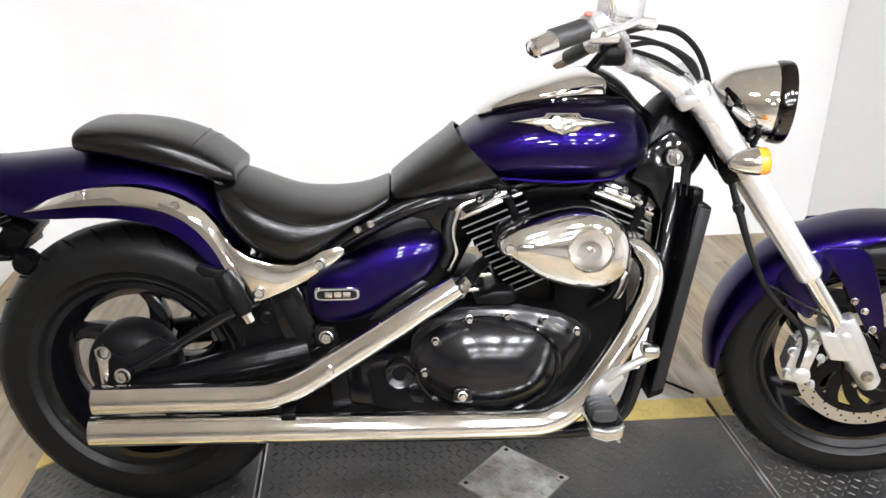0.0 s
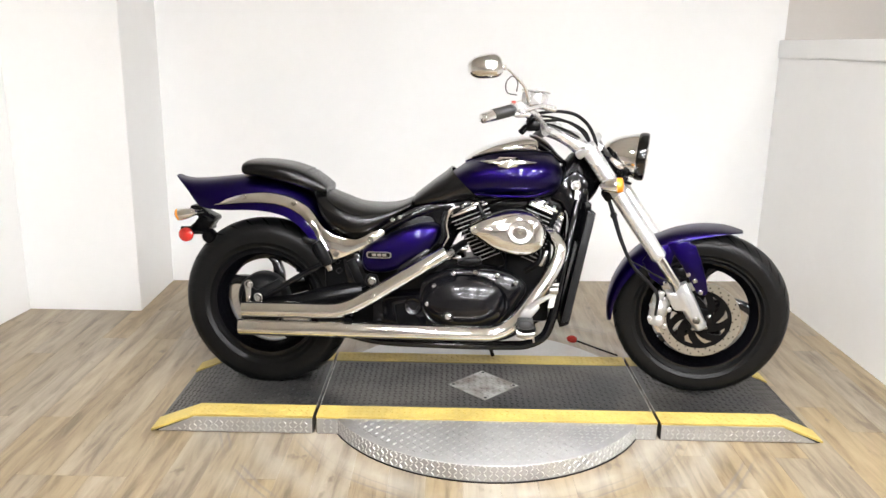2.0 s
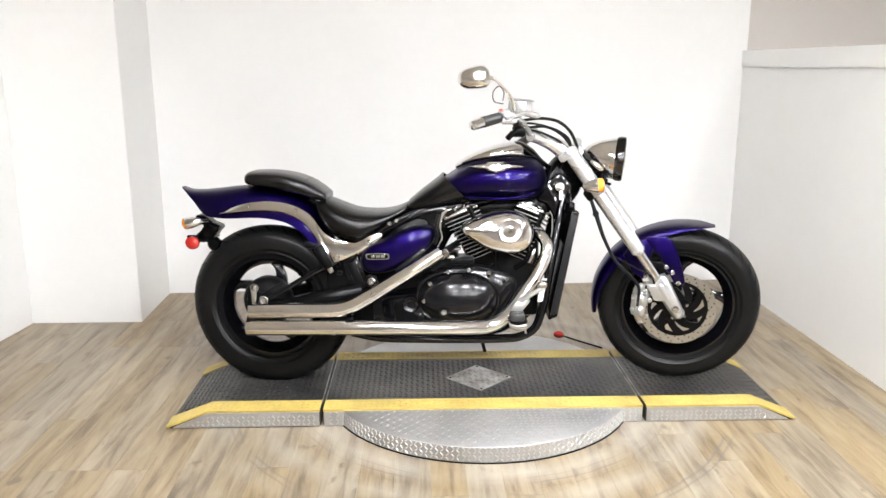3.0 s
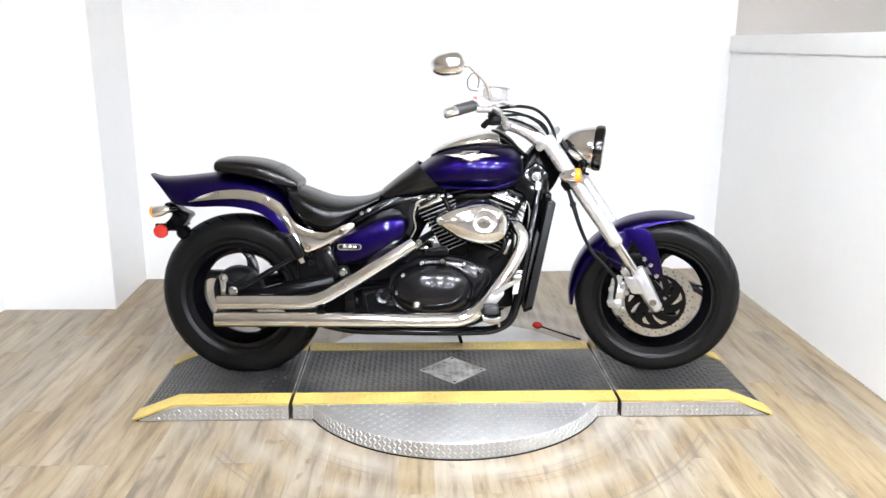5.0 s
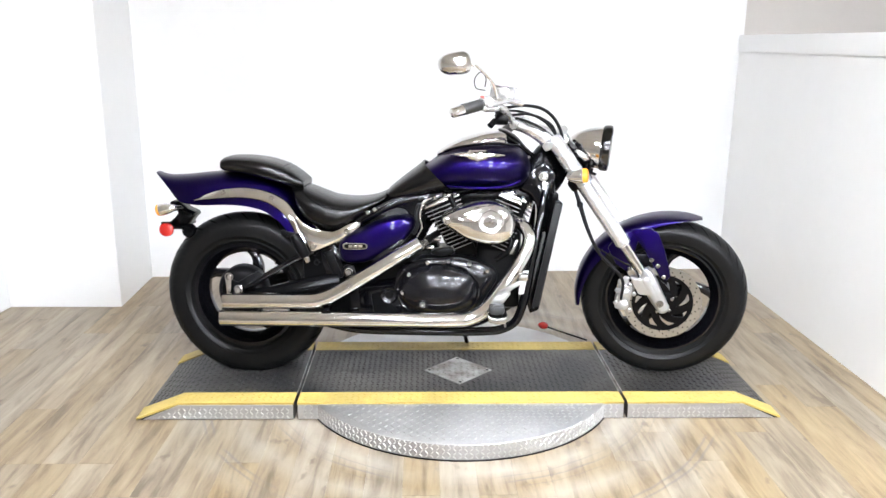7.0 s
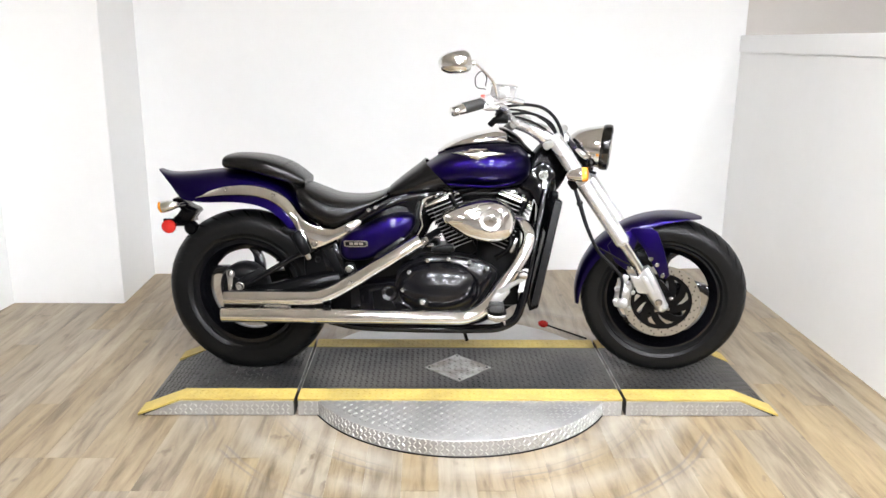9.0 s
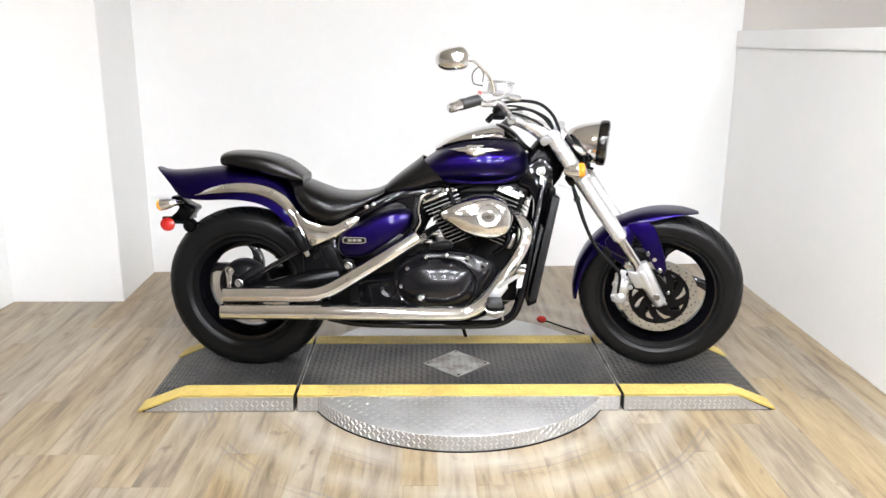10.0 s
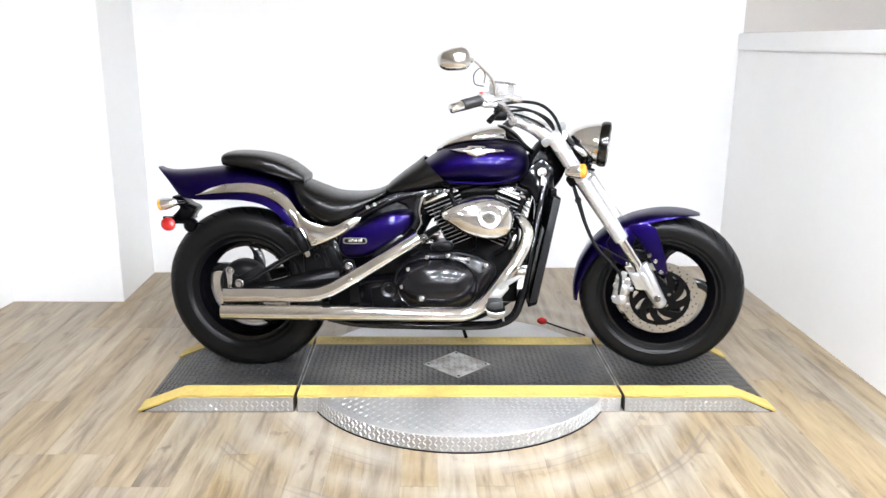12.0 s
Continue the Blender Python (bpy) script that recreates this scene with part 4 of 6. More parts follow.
cov = hull([(-0.262, 0.728, 0.690, 0.098), (-0.240, 0.747, 0.690, 0.110), (-0.200, 0.780, 0.693, 0.122), (-0.150, 0.819, 0.700, 0.136), (-0.128, 0.839, 0.706, 0.140), (-0.095, 0.860, 0.712, 0.146), (-0.050, 0.885, 0.716, 0.155), (0.0, 0.900, 0.718, 0.170), (0.03, 0.906, 0.72, 0.175)], 34, 44, 2.38, 0.1)
bmesh.ops.bisect_plane(cov, geom=cov.verts[:] + cov.edges[:] + cov.faces[:], plane_co=(-0.148, 0, 0.848), plane_no=(1, 0, 1.02), clear_outer=True)
tank_cover = part("tank_cover", cov, LEATHER, bike, "black vinyl cover over the tank's rear", 60)
sw = tank_cover.modifiers.new("thickness", "SOLIDIFY")
sw.thickness, sw.offset = 0.007, 1.0
con = hull([(-0.085, 0.876, 0.858, 0.026), (-0.045, 0.906, 0.866, 0.062), (0.020, 0.937, 0.876, 0.090), (0.080, 0.955, 0.880, 0.097), (0.130, 0.962, 0.880, 0.088), (0.165, 0.956, 0.880, 0.070)], 26, 32, 2.3, 0.2)
part("tank_console", con, CHROME, bike, "chrome instrument console on the tank", 60)
part("console_trim", tube([(-0.06, -0.058, 0.879), (0.0, -0.088, 0.898), (0.08, -0.104, 0.908), (0.15, -0.092, 0.908), (0.21, -0.060, 0.900)], 0.0045, 8, 24), BLACK_GLOSS, bike, "black console trim")
dash = hull([(0.140, 0.966, 0.940, 0.044), (0.165, 0.962, 0.915, 0.056), (0.205, 0.936, 0.885, 0.054), (0.240, 0.895, 0.862, 0.045), (0.268, 0.868, 0.850, 0.030)], 20, 28, 2.6, 0.2)
part("instrument_binnacle", dash, BLACK_GLOSS, bike, "gloss black instrument binnacle", 60)
part("fuel_cap_stud", bolt(0, 0, 0, 0.010, 0.010, m=Matrix.Translation((0.09, -0.066, 0.926)) @ Matrix.Rotation(radians(-25), 4, "X")), CHROME, bike)
# emblem: a winged badge as plain shapes
EM = Matrix.Translation((0.060, -0.1715, 0.872)) @ Matrix.Rotation(radians(1), 4, "Y") @ Matrix.Rotation(radians(-14), 4, "X")
em = dome([(-0.092, 0.0), (-0.05, 0.008), (-0.034, 0.010), (-0.028, 0.019), (0.028, 0.019), (0.034, 0.010), (0.05, 0.008), (0.092, 0.0), (0.05, -0.008), (0.034, -0.010), (0.026, -0.017), (0.010, -0.021), (0.0, -0.026),
           (-0.010, -0.021), (-0.026, -0.017), (-0.034, -0.010), (-0.05, -0.008)], 0.0, 0.006, 0.02, centre=(0, 0))
em.transform(EM @ Matrix.Diagonal((1.08, 1.0, 0.95, 1.0)))
emblem = part("tank_emblem", em, CHROME, bike, "chrome winged emblem", 25)
for k in range(5):
    part("emblem_relief", block(-0.018 + k * 0.008, -0.013 + k * 0.008, -0.0085, -0.004, -0.006, 0.006, 0.001, m=EM), CHROME_WORN, emblem)

# side cover and its badge
cover_line = [(-0.446, 0.539), (-0.452, 0.510), (-0.449, 0.482), (-0.432, 0.461), (-0.380, 0.456), (-0.327, 0.469), (-0.268, 0.502), (-0.196, 0.552), (-0.170, 0.596), (-0.172, 0.630), (-0.220, 0.642), (-0.298, 0.622),
              (-0.363, 0.590), (-0.415, 0.567), (-0.446, 0.539)]
sc = dome(spline(cover_line, 57).tolist()[:-1], -0.132, 0.045, 0.06, 3.0, steps=14)
part("side_cover", sc, PAINT, bike, "purple metallic side cover", 45)
bd = bmesh.new()
loft([[(x * s - 0.384, y, z * s + 0.530) for x, z in ellipse(0, 0, 0.045, 0.0125, 32, 4.5)] for s, y in ((1.0, -0.165), (1.0, -0.181), (0.97, -0.183), (0.90, -0.183))], True, True, bd)
badge = part("badge", bd, CHROME, bike, "chrome framed badge", 30)
part("badge_field", plate(ellipse(-0.384, 0.530, 0.0395, 0.009, 28, 4.5), -0.1838, -0.178), BLACK_GLOSS, badge, "black badge field")
for k in range(3):
    part("badge_bar", block(-0.408 + k * 0.018, -0.393 + k * 0.018, -0.1848, -0.1825, 0.5245, 0.5355, 0.001), CHROME, badge, "plain chrome bar")
for x, z in ((-0.428, 0.458),):
    part("cover_bolt", bolt(x, -0.150, z, 0.012, 0.008), CHROME_WORN, bike)
lugp = plate([(-0.452, 0.470), (-0.440, 0.482), (-0.412, 0.478), (-0.405, 0.448), (-0.425, 0.432), (-0.448, 0.442)], -0.148, -0.12, 0.003)
part("cover_lug", lugp, BLACK_CAST, bike, "black lug")
strip = plate([(-0.325, 0.470), (-0.300, 0.474), (-0.20, 0.548), (-0.215, 0.556), (-0.31, 0.492)], -0.176, -0.165, 0.003)
part("cover_edge", strip, CASE_BLACK, bike, "grey lower edge of the side cover")

# frame panels between wheel and engine
bx = plate([(-0.530, 0.505), (-0.470, 0.535), (-0.420, 0.395), (-0.455, 0.375), (-0.500, 0.378)], -0.118, -0.06, 0.006)
bf = part("battery_panel", bx, BLACK_GLOSS, bike, "gloss black frame panel")
part("panel_rib", plate([(-0.512, 0.490), (-0.480, 0.506), (-0.440, 0.400), (-0.470, 0.390)], -0.123, -0.11, 0.003), BLACK_CAST, bf, "black recessed panel")
part("swing_pivot", block(-0.60, -0.40, -0.095, 0.095, 0.30, 0.52, 0.02), BLACK_CAST, bike, "black rear frame casting")
part("rear_damper", tube([(-0.66, 0, 0.40), (-0.50, 0, 0.56)], 0.04, 14), BLACK_CAST, bike, "black rear shock absorber")
for x, z in ((-0.548, 0.488), (-0.542, 0.452)):
    part("frame_bolt", bolt(x, -0.10, z, 0.010, 0.008), BLACK_CAST, bike)
part("airbox", hull([(-0.40, 0.66, 0.47, 0.09), (-0.30, 0.70, 0.46, 0.12), (-0.18, 0.72, 0.48, 0.10), (-0.10, 0.72, 0.60, 0.07)], 16, 24, 4.0), BLACK_SATIN, bike, "black airbox under the seat")
part("inner_cover", plate([(-0.262, 0.692), (-0.06, 0.728), (-0.05, 0.712), (-0.155, 0.655), (-0.165, 0.60), (-0.20, 0.66), (-0.26, 0.675)], -0.112, -0.09, 0.004), BLACK_GLOSS, bike, "black panel under the tank")
# hose tucked behind the side cover
part("fuel_hose", tube([(-0.150, -0.13, 0.685), (-0.162, -0.14, 0.640), (-0.158, -0.14, 0.605), (-0.172, -0.135, 0.57)], 0.008, 10, 16), RUBBER_SOFT, bike, "black hose beside the cylinder")

strip = tube([(-0.104, -0.120, 0.704), (-0.131, -0.122, 0.692), (-0.147, -0.124, 0.661), (-0.150, -0.124, 0.627), (-0.143, -0.124, 0.594), (-0.160, -0.124, 0.556)], [0.004, 0.008, 0.009, 0.008, 0.006, 0.005], 12, 24)
part("pipe_shield", strip, CHROME, bike, "slim curved chrome shield behind the rear cylinder")

# engine
EY = -0.155
case = plate([(-0.33, 0.28), (-0.34, 0.36), (-0.24, 0.385), (-0.20, 0.47), (-0.15, 0.50), (-0.02, 0.505), (0.06, 0.49), (0.115, 0.462), (0.138, 0.44), (0.135, 0.41), (0.11, 0.37), (0.06, 0.29), (-0.02, 0.262), (-0.25, 0.262)], EY, -EY, 0.010)
crank = part("crankcase", case, BLACK_CAST, bike, "black engine crankcase")
rimo = dome([(-0.215, 0.470), (-0.15, 0.492), (-0.05, 0.498), (0.02, 0.490), (0.07, 0.474), (0.105, 0.452), (0.118, 0.432), (0.112, 0.408), (0.095, 0.380), (0.075, 0.345), (0.045, 0.305), (0.0, 0.285), (-0.10, 0.283), (-0.19, 0.290),
              (-0.232, 0.330), (-0.246, 0.390), (-0.238, 0.440)], -0.158, 0.016, 0.03, 5.0, steps=6, centre=(-0.03, 0.40))
part("side_case", rimo, CASE_BLACK, crank, "black engine side case", 40)
cl = loft([[(-0.085 + x * s, -0.170 - 0.050 * (1 - s ** 2.6) if s < 1 else -0.15, 0.377 + z * s) for x, z in ellipse(0, 0, 0.150, 0.1035, 64, 2.15)]
           for s in [1.0, 0.999] + np.linspace(0.96, 0.03, 18).tolist()])
clutch = part("clutch_cover", cl, CASE_BLACK, crank, "polished black oval clutch cover", 40)
ro = bmesh.new()
loft([[(x, y, z) for x, z in ellipse(-0.085, 0.377, a, b, 64, 2.15)] for a, b, y in ((0.155, 0.1075, -0.160), (0.155, 0.1075, -0.175), (0.151, 0.1035, -0.178), (0.145, 0.099, -0.174))], True, False, ro)
part("clutch_rim", ro, BLACK_GLOSS, crank, "gloss black rim")
for x, z in ((-0.192, 0.440), (-0.216, 0.372), (-0.122, 0.486), (-0.045, 0.492), (0.032, 0.481), (0.098, 0.456)):
    part("case_bolt", bolt(x, -0.186, z, 0.0062, 0.012), CHROME_WORN, crank)
bx = plate([(-0.162, 0.318), (-0.120, 0.318), (-0.122, 0.345), (-0.130, 0.352), (-0.152, 0.352), (-0.160, 0.345)], -0.222, -0.18, 0.004)
part("cover_boss", bx, BLACK_GLOSS, crank)
part("boss_bolt", bolt(-0.141, -0.224, 0.336, 0.008, 0.008), CHROME, crank)
gb = hull([(-0.44, 0.37, 0.27, 0.10), (-0.38, 0.40, 0.255, 0.14), (-0.30, 0.41, 0.25, 0.152), (-0.22, 0.42, 0.25, 0.158)], 16, 30, 4.5, 0.3)
part("gearbox_cover", gb, CASE_BLACK, crank, "black gearbox cover", 40)
part("gearbox_dimple", turned([(0, 0.004), (0.022, 0.0), (0.030, -0.006), (0.034, 0.0), (0.034, 0.02)], 28, Matrix.Translation((-0.268, -0.156, 0.355))), CASE_BLACK, crank)
part("oil_pan", hull([(-0.30, 0.28, 0.205, 0.10), (-0.10, 0.28, 0.195, 0.13), (0.06, 0.28, 0.20, 0.12), (0.14, 0.30, 0.23, 0.09)], 14, 24, 4.0), BLACK_CAST, crank, "black oil pan")

# the two cylinders lean 22.5 degrees off upright; (u, v) run along a fin and up a cylinder
CYL = ((-22.5, 0.478, ((0.163, 0.124), (0.246, 0.272))), (22.5, 0.528, ((-0.122, -0.150), (-0.038, -0.008))))
for lean, v0, sides in CYL:
    M = Matrix.Rotation(radians(lean), 4, "Y")
    (l0, l1), (r0, r1) = sides
    body = block(min(l0, l1) + 0.022, max(r0, r1) - 0.022, -0.085, 0.085, v0 - 0.06, v0 + 0.18, 0.02, m=M)
    cyl = part("cylinder", body, BLACK_CAST, bike, "black finned engine cylinder")
    for i in range(12):
        f = i / 11
        z = v0 + 0.0152 * i
        lo, hi = l0 + (l1 - l0) * f, r0 + (r1 - r0) * f
        fin = block(lo, hi, -0.118, 0.118, z - 0.0022, z + 0.0022, 0.0012, m=M, seg=1)
        part("fin", fin, BLACK_SATIN, cyl)
        edge = block(lo + 0.003, hi - 0.003, -0.1192, -0.117, z - 0.0013, z + 0.0013, m=M)
        part("fin_edge", edge, FIN_EDGE, cyl, "bright machined fin edge")
    vt = v0 + 0.180
    lo, hi = min(l0, l1), max(r0, r1)
    head = block(lo + 0.004, hi - 0.004, -0.112, 0.112, vt, vt + 0.010, 0.004, m=M)
    block(lo + 0.012, hi - 0.030, -0.105, 0.105, vt + 0.006, vt + 0.026, 0.009, head, M)
    block(lo + 0.020, lo + 0.070, -0.095, 0.095, vt + 0.018, vt + 0.036, 0.010, head, M)
    hd = part("cylinder_head", head, CHROME_WORN, cyl, "polished cylinder head cover")
    for u, w in ((lo + 0.014, 0.016), (lo + 0.060, 0.028), (hi - 0.052, 0.024), (hi - 0.018, 0.012)):
        b = bolt(0, 0, 0, 0.0075, 0.010, m=M @ Matrix.Translation((u, -0.108, vt + w)) @ Matrix.Rotation(radians(-50), 4, "X"))
        part("head_bolt", b, CHROME, cyl)
    part("rod_cover", tube([M @ Vector((hi - 0.036, -0.112, v0 + 0.05)), M @ Vector((hi - 0.036, -0.112, vt + 0.012))], 0.012, 12), BLACK_SATIN, cyl, "black oil line cover")
part("backbone_cover", block(-0.10, 0.27, -0.062, 0.062, 0.655, 0.745, 0.02), BLACK_SATIN, bike, "black frame backbone under the tank")
part("engine_core", block(-0.05, 0.125, -0.075, 0.075, 0.40, 0.62, 0.02), BLACK_CAST, bike, "black engine core between the cylinders")
part("frame_base", block(-0.50, -0.25, -0.110, 0.105, 0.205, 0.365, 0.015), BLACK_CAST, bike, "black lower frame casting")
part("engine_mount", block(0.06, 0.225, -0.10, 0.10, 0.275, 0.585, 0.02), BLACK_CAST, bike, "black front engine mount")
part("frame_box", block(-0.46, -0.08, -0.085, 0.085, 0.36, 0.53, 0.02), BLACK_CAST, bike, "black frame box behind the side cover")
part("manifold_cover", plate([(-0.11, 0.505), (-0.07, 0.518), (-0.03, 0.520), (-0.02, 0.500), (-0.04, 0.488), (-0.105, 0.49)], -0.150, -0.10, 0.005), BLACK_CAST, bike, "black sensor cover")
for x, z in ((-0.086, 0.548), (-0.112, 0.516), (-0.064, 0.508)):
    part("bright_block", block(x - 0.014, x + 0.014, -0.135, -0.10, z - 0.005, z + 0.005, 0.003), CHROME_WORN, bike, "bright alloy bracket")
part("starter_hose", tube([(0.13, -0.13, 0.47), (0.17, -0.135, 0.50), (0.185, -0.13, 0.54), (0.17, -0.12, 0.57)], 0.010, 10, 14), BLACK_SATIN, bike, "black coolant hose")
part("bright_bracket", plate([(0.178, 0.490), (0.190, 0.520), (0.200, 0.548), (0.214, 0.546), (0.206, 0.510), (0.196, 0.488)], -0.128, -0.11, 0.003), CHROME_WORN, bike, "bright alloy bracket")

# air cleaner
ac = spline([(-0.063, 0.637), (-0.055, 0.655), (-0.031, 0.671), (0.013, 0.690), (0.067, 0.705), (0.112, 0.708), (0.155, 0.695), (0.187, 0.667), (0.199, 0.628), (0.190, 0.582), (0.164, 0.556), (0.123, 0.545),
             (0.075, 0.551), (0.015, 0.572), (-0.022, 0.597), (-0.050, 0.618), (-0.0625, 0.634)], 64).tolist()
AC = (0.108, 0.634)
body = dome(ac, -0.156, 0.046, 0.03, 2.5, steps=16, centre=AC)
cleaner = part("air_cleaner", body, PIPE_CHROME, bike, "chrome teardrop air cleaner", 60)
bp = dome([(AC[0] + (x - AC[0]) * 1.035, AC[1] + (z - AC[1]) * 1.035) for x, z in ac], -0.138, 0.006, 0.05, 4, steps=3, centre=AC)
part("backing_plate", bp, BLACK_SATIN, cleaner, "black backing plate")
AD = Matrix.Translation((0.110, -0.2005, 0.639)) @ Matrix.Scale(0.80, 4)
part("turbine_ring", turned([(0.050, 0.012), (0.055, 0.004), (0.056, -0.006), (0.053, -0.009), (0.050, -0.006), (0.0495, 0.004)], 48, AD, closed=True), CHROME, cleaner, "chrome ring")
blade = bmesh.new()
nb = 20
ctr = blade.verts.new((0, 0.002, 0))
rim_v = []
for i in range(nb * 2):
    a = 2 * math.pi * i / (nb * 2)
    rim_v.append(blade.verts.new((0.0505 * math.cos(a), -0.0035, 0.0505 * math.sin(a))))
for i in range(nb * 2):
    blade.faces.new((ctr, rim_v[i], rim_v[(i + 1) % (nb * 2)]))
blade.transform(AD)
part("turbine_face", blade, SPUN, cleaner, "spun chrome dished centre", 60)
part("turbine_hub", bolt(0.110, -0.2035, 0.639, 0.006, 0.005), PIPE_CHROME, cleaner)
part("cleaner_boss", turned([(0, -0.004), (0.013, -0.004), (0.018, 0.0), (0.021, 0.012), (0, 0.014)], 28, Matrix.Translation((-0.042, -0.178, 0.638))), CHROME, cleaner)
part("cleaner_bolt", bolt(-0.042, -0.182, 0.638, 0.010, 0.007), CHROME, cleaner)
part("cleaner_flute", plate([(-0.03, 0.628), (0.068, 0.618), (0.074, 0.640), (0.068, 0.660), (-0.03, 0.648)], -0.197, -0.16, 0.006), CHROME, cleaner, "raised chrome flute")

# exhaust pipes
UP = [(-0.868, -0.205, 0.342), (-0.70, -0.205, 0.343), (-0.555, -0.205, 0.343), (-0.515, -0.205, 0.347), (-0.470, -0.204, 0.362), (-0.420, -0.202, 0.388), (-0.28, -0.196, 0.472), (-0.138, -0.185, 0.560)]
up = tube(UP, [0.0285, 0.0285, 0.0285, 0.0285, 0.028, 0.027, 0.0255, 0.0235], 28, 40, cap=False)
pu = part("upper_pipe", up, PIPE_CHROME, bike, "long chrome upper exhaust pipe")
sw = pu.modifiers.new("thickness", "SOLIDIFY")
sw.thickness, sw.offset = 0.0025, -1
LO = [(-0.880, -0.215, 0.280), (-0.60, -0.215, 0.279), (-0.30, -0.215, 0.278), (-0.02, -0.215, 0.277), (0.030, -0.215, 0.280), (0.072, -0.214, 0.296), (0.115, -0.212, 0.332), (0.170, -0.204, 0.404), (0.220, -0.190, 0.482),
      (0.252, -0.172, 0.548), (0.254, -0.155, 0.588), (0.232, -0.135, 0.616), (0.195, -0.110, 0.622)]
lo = tube(LO, [0.0285] * 4 + [0.028, 0.027, 0.0265, 0.026, 0.0255, 0.025, 0.0245, 0.024, 0.023], 28, 70, cap=False)
pl = part("lower_pipe", lo, PIPE_CHROME, bike, "long chrome lower exhaust pipe")
sw = pl.modifiers.new("thickness", "SOLIDIFY")
sw.thickness, sw.offset = 0.0025, -1
for x, y, z in ((-0.79, -0.205, 0.342), (-0.80, -0.215, 0.280)):
    part("baffle", turned([(0, 0), (0.010, 0.0), (0.012, 0.004), (0.0262, 0.004), (0.0262, 0.03), (0, 0.03)], 24, Matrix.Translation((x, y, z)) @ Matrix.Rotation(radians(-90), 4, "Z")), BLACK_CAST, bike, "dark exhaust baffle")
flex = bmesh.new()
for i in range(9):
    f = i / 8
    c = Vector((-0.136 + 0.026 * f, -0.181 + 0.035 * f, 0.547 + 0.016 * f))
    turned([(0.0165 - 0.006 * f, 0.0), (0.0200 - 0.008 * f, -0.002), (0.0165 - 0.006 * f, -0.0045)], 20, Matrix.Translation(c) @ Vector((0.78, 0.5, 0.45)).to_track_quat("Y", "Z").to_matrix().to_4x4(), flex)
part("exhaust_joint", flex, CHROME_WORN, bike, "ribbed exhaust joint")
part("header_stub", tube([(-0.118, -0.160, 0.560), (-0.095, -0.13, 0.574), (-0.07, -0.10, 0.585)], [0.016, 0.013, 0.013], 16, 10), BLACK_CAST, bike, "black exhaust stub")
for i in range(4):
    a = i / 3
    part("header_clamp", turned([(0.0255, -0.003), (0.028, -0.003), (0.028, 0.003), (0.0255, 0.003)], 24, Matrix.Translation((0.212 - 0.016 * a + 0.012, -0.122 + 0.010 * a, 0.6225)) @ Matrix.Rotation(radians(-65 - 8 * i), 4, "Z"), closed=True), CHROME_WORN, bike)
part("pipe_clamp", block(-0.500, -0.470, -0.232, -0.17, 0.306, 0.318, 0.003), BLACK_SATIN, bike, "black pipe spacer")
part("pipe_hanger", plate([(-0.40, 0.42), (-0.37, 0.44), (-0.36, 0.31), (-0.40, 0.30)], -0.19, -0.17, 0.003), BLACK_SATIN, bike, "black exhaust hanger")
part("shield_bolt", bolt(-0.395, -0.228, 0.405, 0.009, 0.006), CHROME, bike)

# lower frame, radiator, footrest
for y in (-0.135, 0.135):
    part("frame_cradle", tube([(-0.50, y, 0.225), (-0.40, y, 0.205), (-0.20, y, 0.198), (0.08, y, 0.198), (0.15, y, 0.205), (0.205, y, 0.235), (0.232, y, 0.30), (0.262, y * 0.95, 0.46), (0.300, y * 0.7, 0.66), (0.330, y * 0.3, 0.82)], 0.0165, 14, 50),
         BLACK_GLOSS, bike, "gloss black cradle tube")
rad = plate([(0.338, 0.700), (0.368, 0.690), (0.292, 0.283), (0.258, 0.270)], -0.150, 0.150, 0.006)
radiator = part("radiator", rad, BLACK_SATIN, bike, "black radiator with a grey side guard")
part("radiator_guard", plate([(0.340, 0.692), (0.364, 0.684), (0.290, 0.298), (0.264, 0.290)], -0.155, -0.148, 0.003), surface("dark_grey_plastic", (0.010, 0.010, 0.011), 0.4, spec=0.2, stain=0.15, bump=0.15, bump_scale=250), radiator, "dark grey side guard")
part("radiator_cap_tab", block(0.330, 0.352, -0.14, -0.10, 0.69, 0.725, 0.005), BLACK_SATIN, radiator)
for i in range(14):
    f = i / 13
    part("radiator_fin", block(0.350 - 0.064 * f, 0.362 - 0.064 * f, -0.135, 0.135, 0.655 - 0.33 * f, 0.663 - 0.33 * f), BLACK_CAST, radiator)
part("caution_tag", plate([(0.214, 0.345), (0.234, 0.347), (0.250, 0.435), (0.230, 0.433)], -0.1595, -0.155), WHITE_TAG, bike, "white paper tag")
fr = bmesh.new()
loft([[(0.130 + dx, y, 0.316 + dz) for dx, dz in ellipse(0, 0, a, h, 24, 3.2)] for y, a, h in ((-0.215, 0.018, 0.010), (-0.220, 0.023, 0.014), (-0.285, 0.027, 0.016), (-0.294, 0.024, 0.013), (-0.296, 0.016, 0.009))], True, True, fr)
fp = part("footrest", fr, RUBBER_GREY, bike, "ribbed rubber footrest")
for i in range(5):
    y = -0.222 - i * 0.014
    rib = bmesh.new()
    loft([[(0.130 + dx * g, y + dy, 0.316 + dz * g) for dx, dz in ellipse(0, 0, 0.0265, 0.0158, 24, 3.2)] for dy, g in ((-0.004, 1.0), (-0.003, 1.06), (0.003, 1.06), (0.004, 1.0))], True, True, rib)
    part("footrest_rib", rib, RUBBER_GREY, fp)
cap_o = [(0.094, 0.314), (0.100, 0.280), (0.130, 0.270), (0.160, 0.276), (0.166, 0.306), (0.158, 0.298), (0.130, 0.292), (0.104, 0.298)]
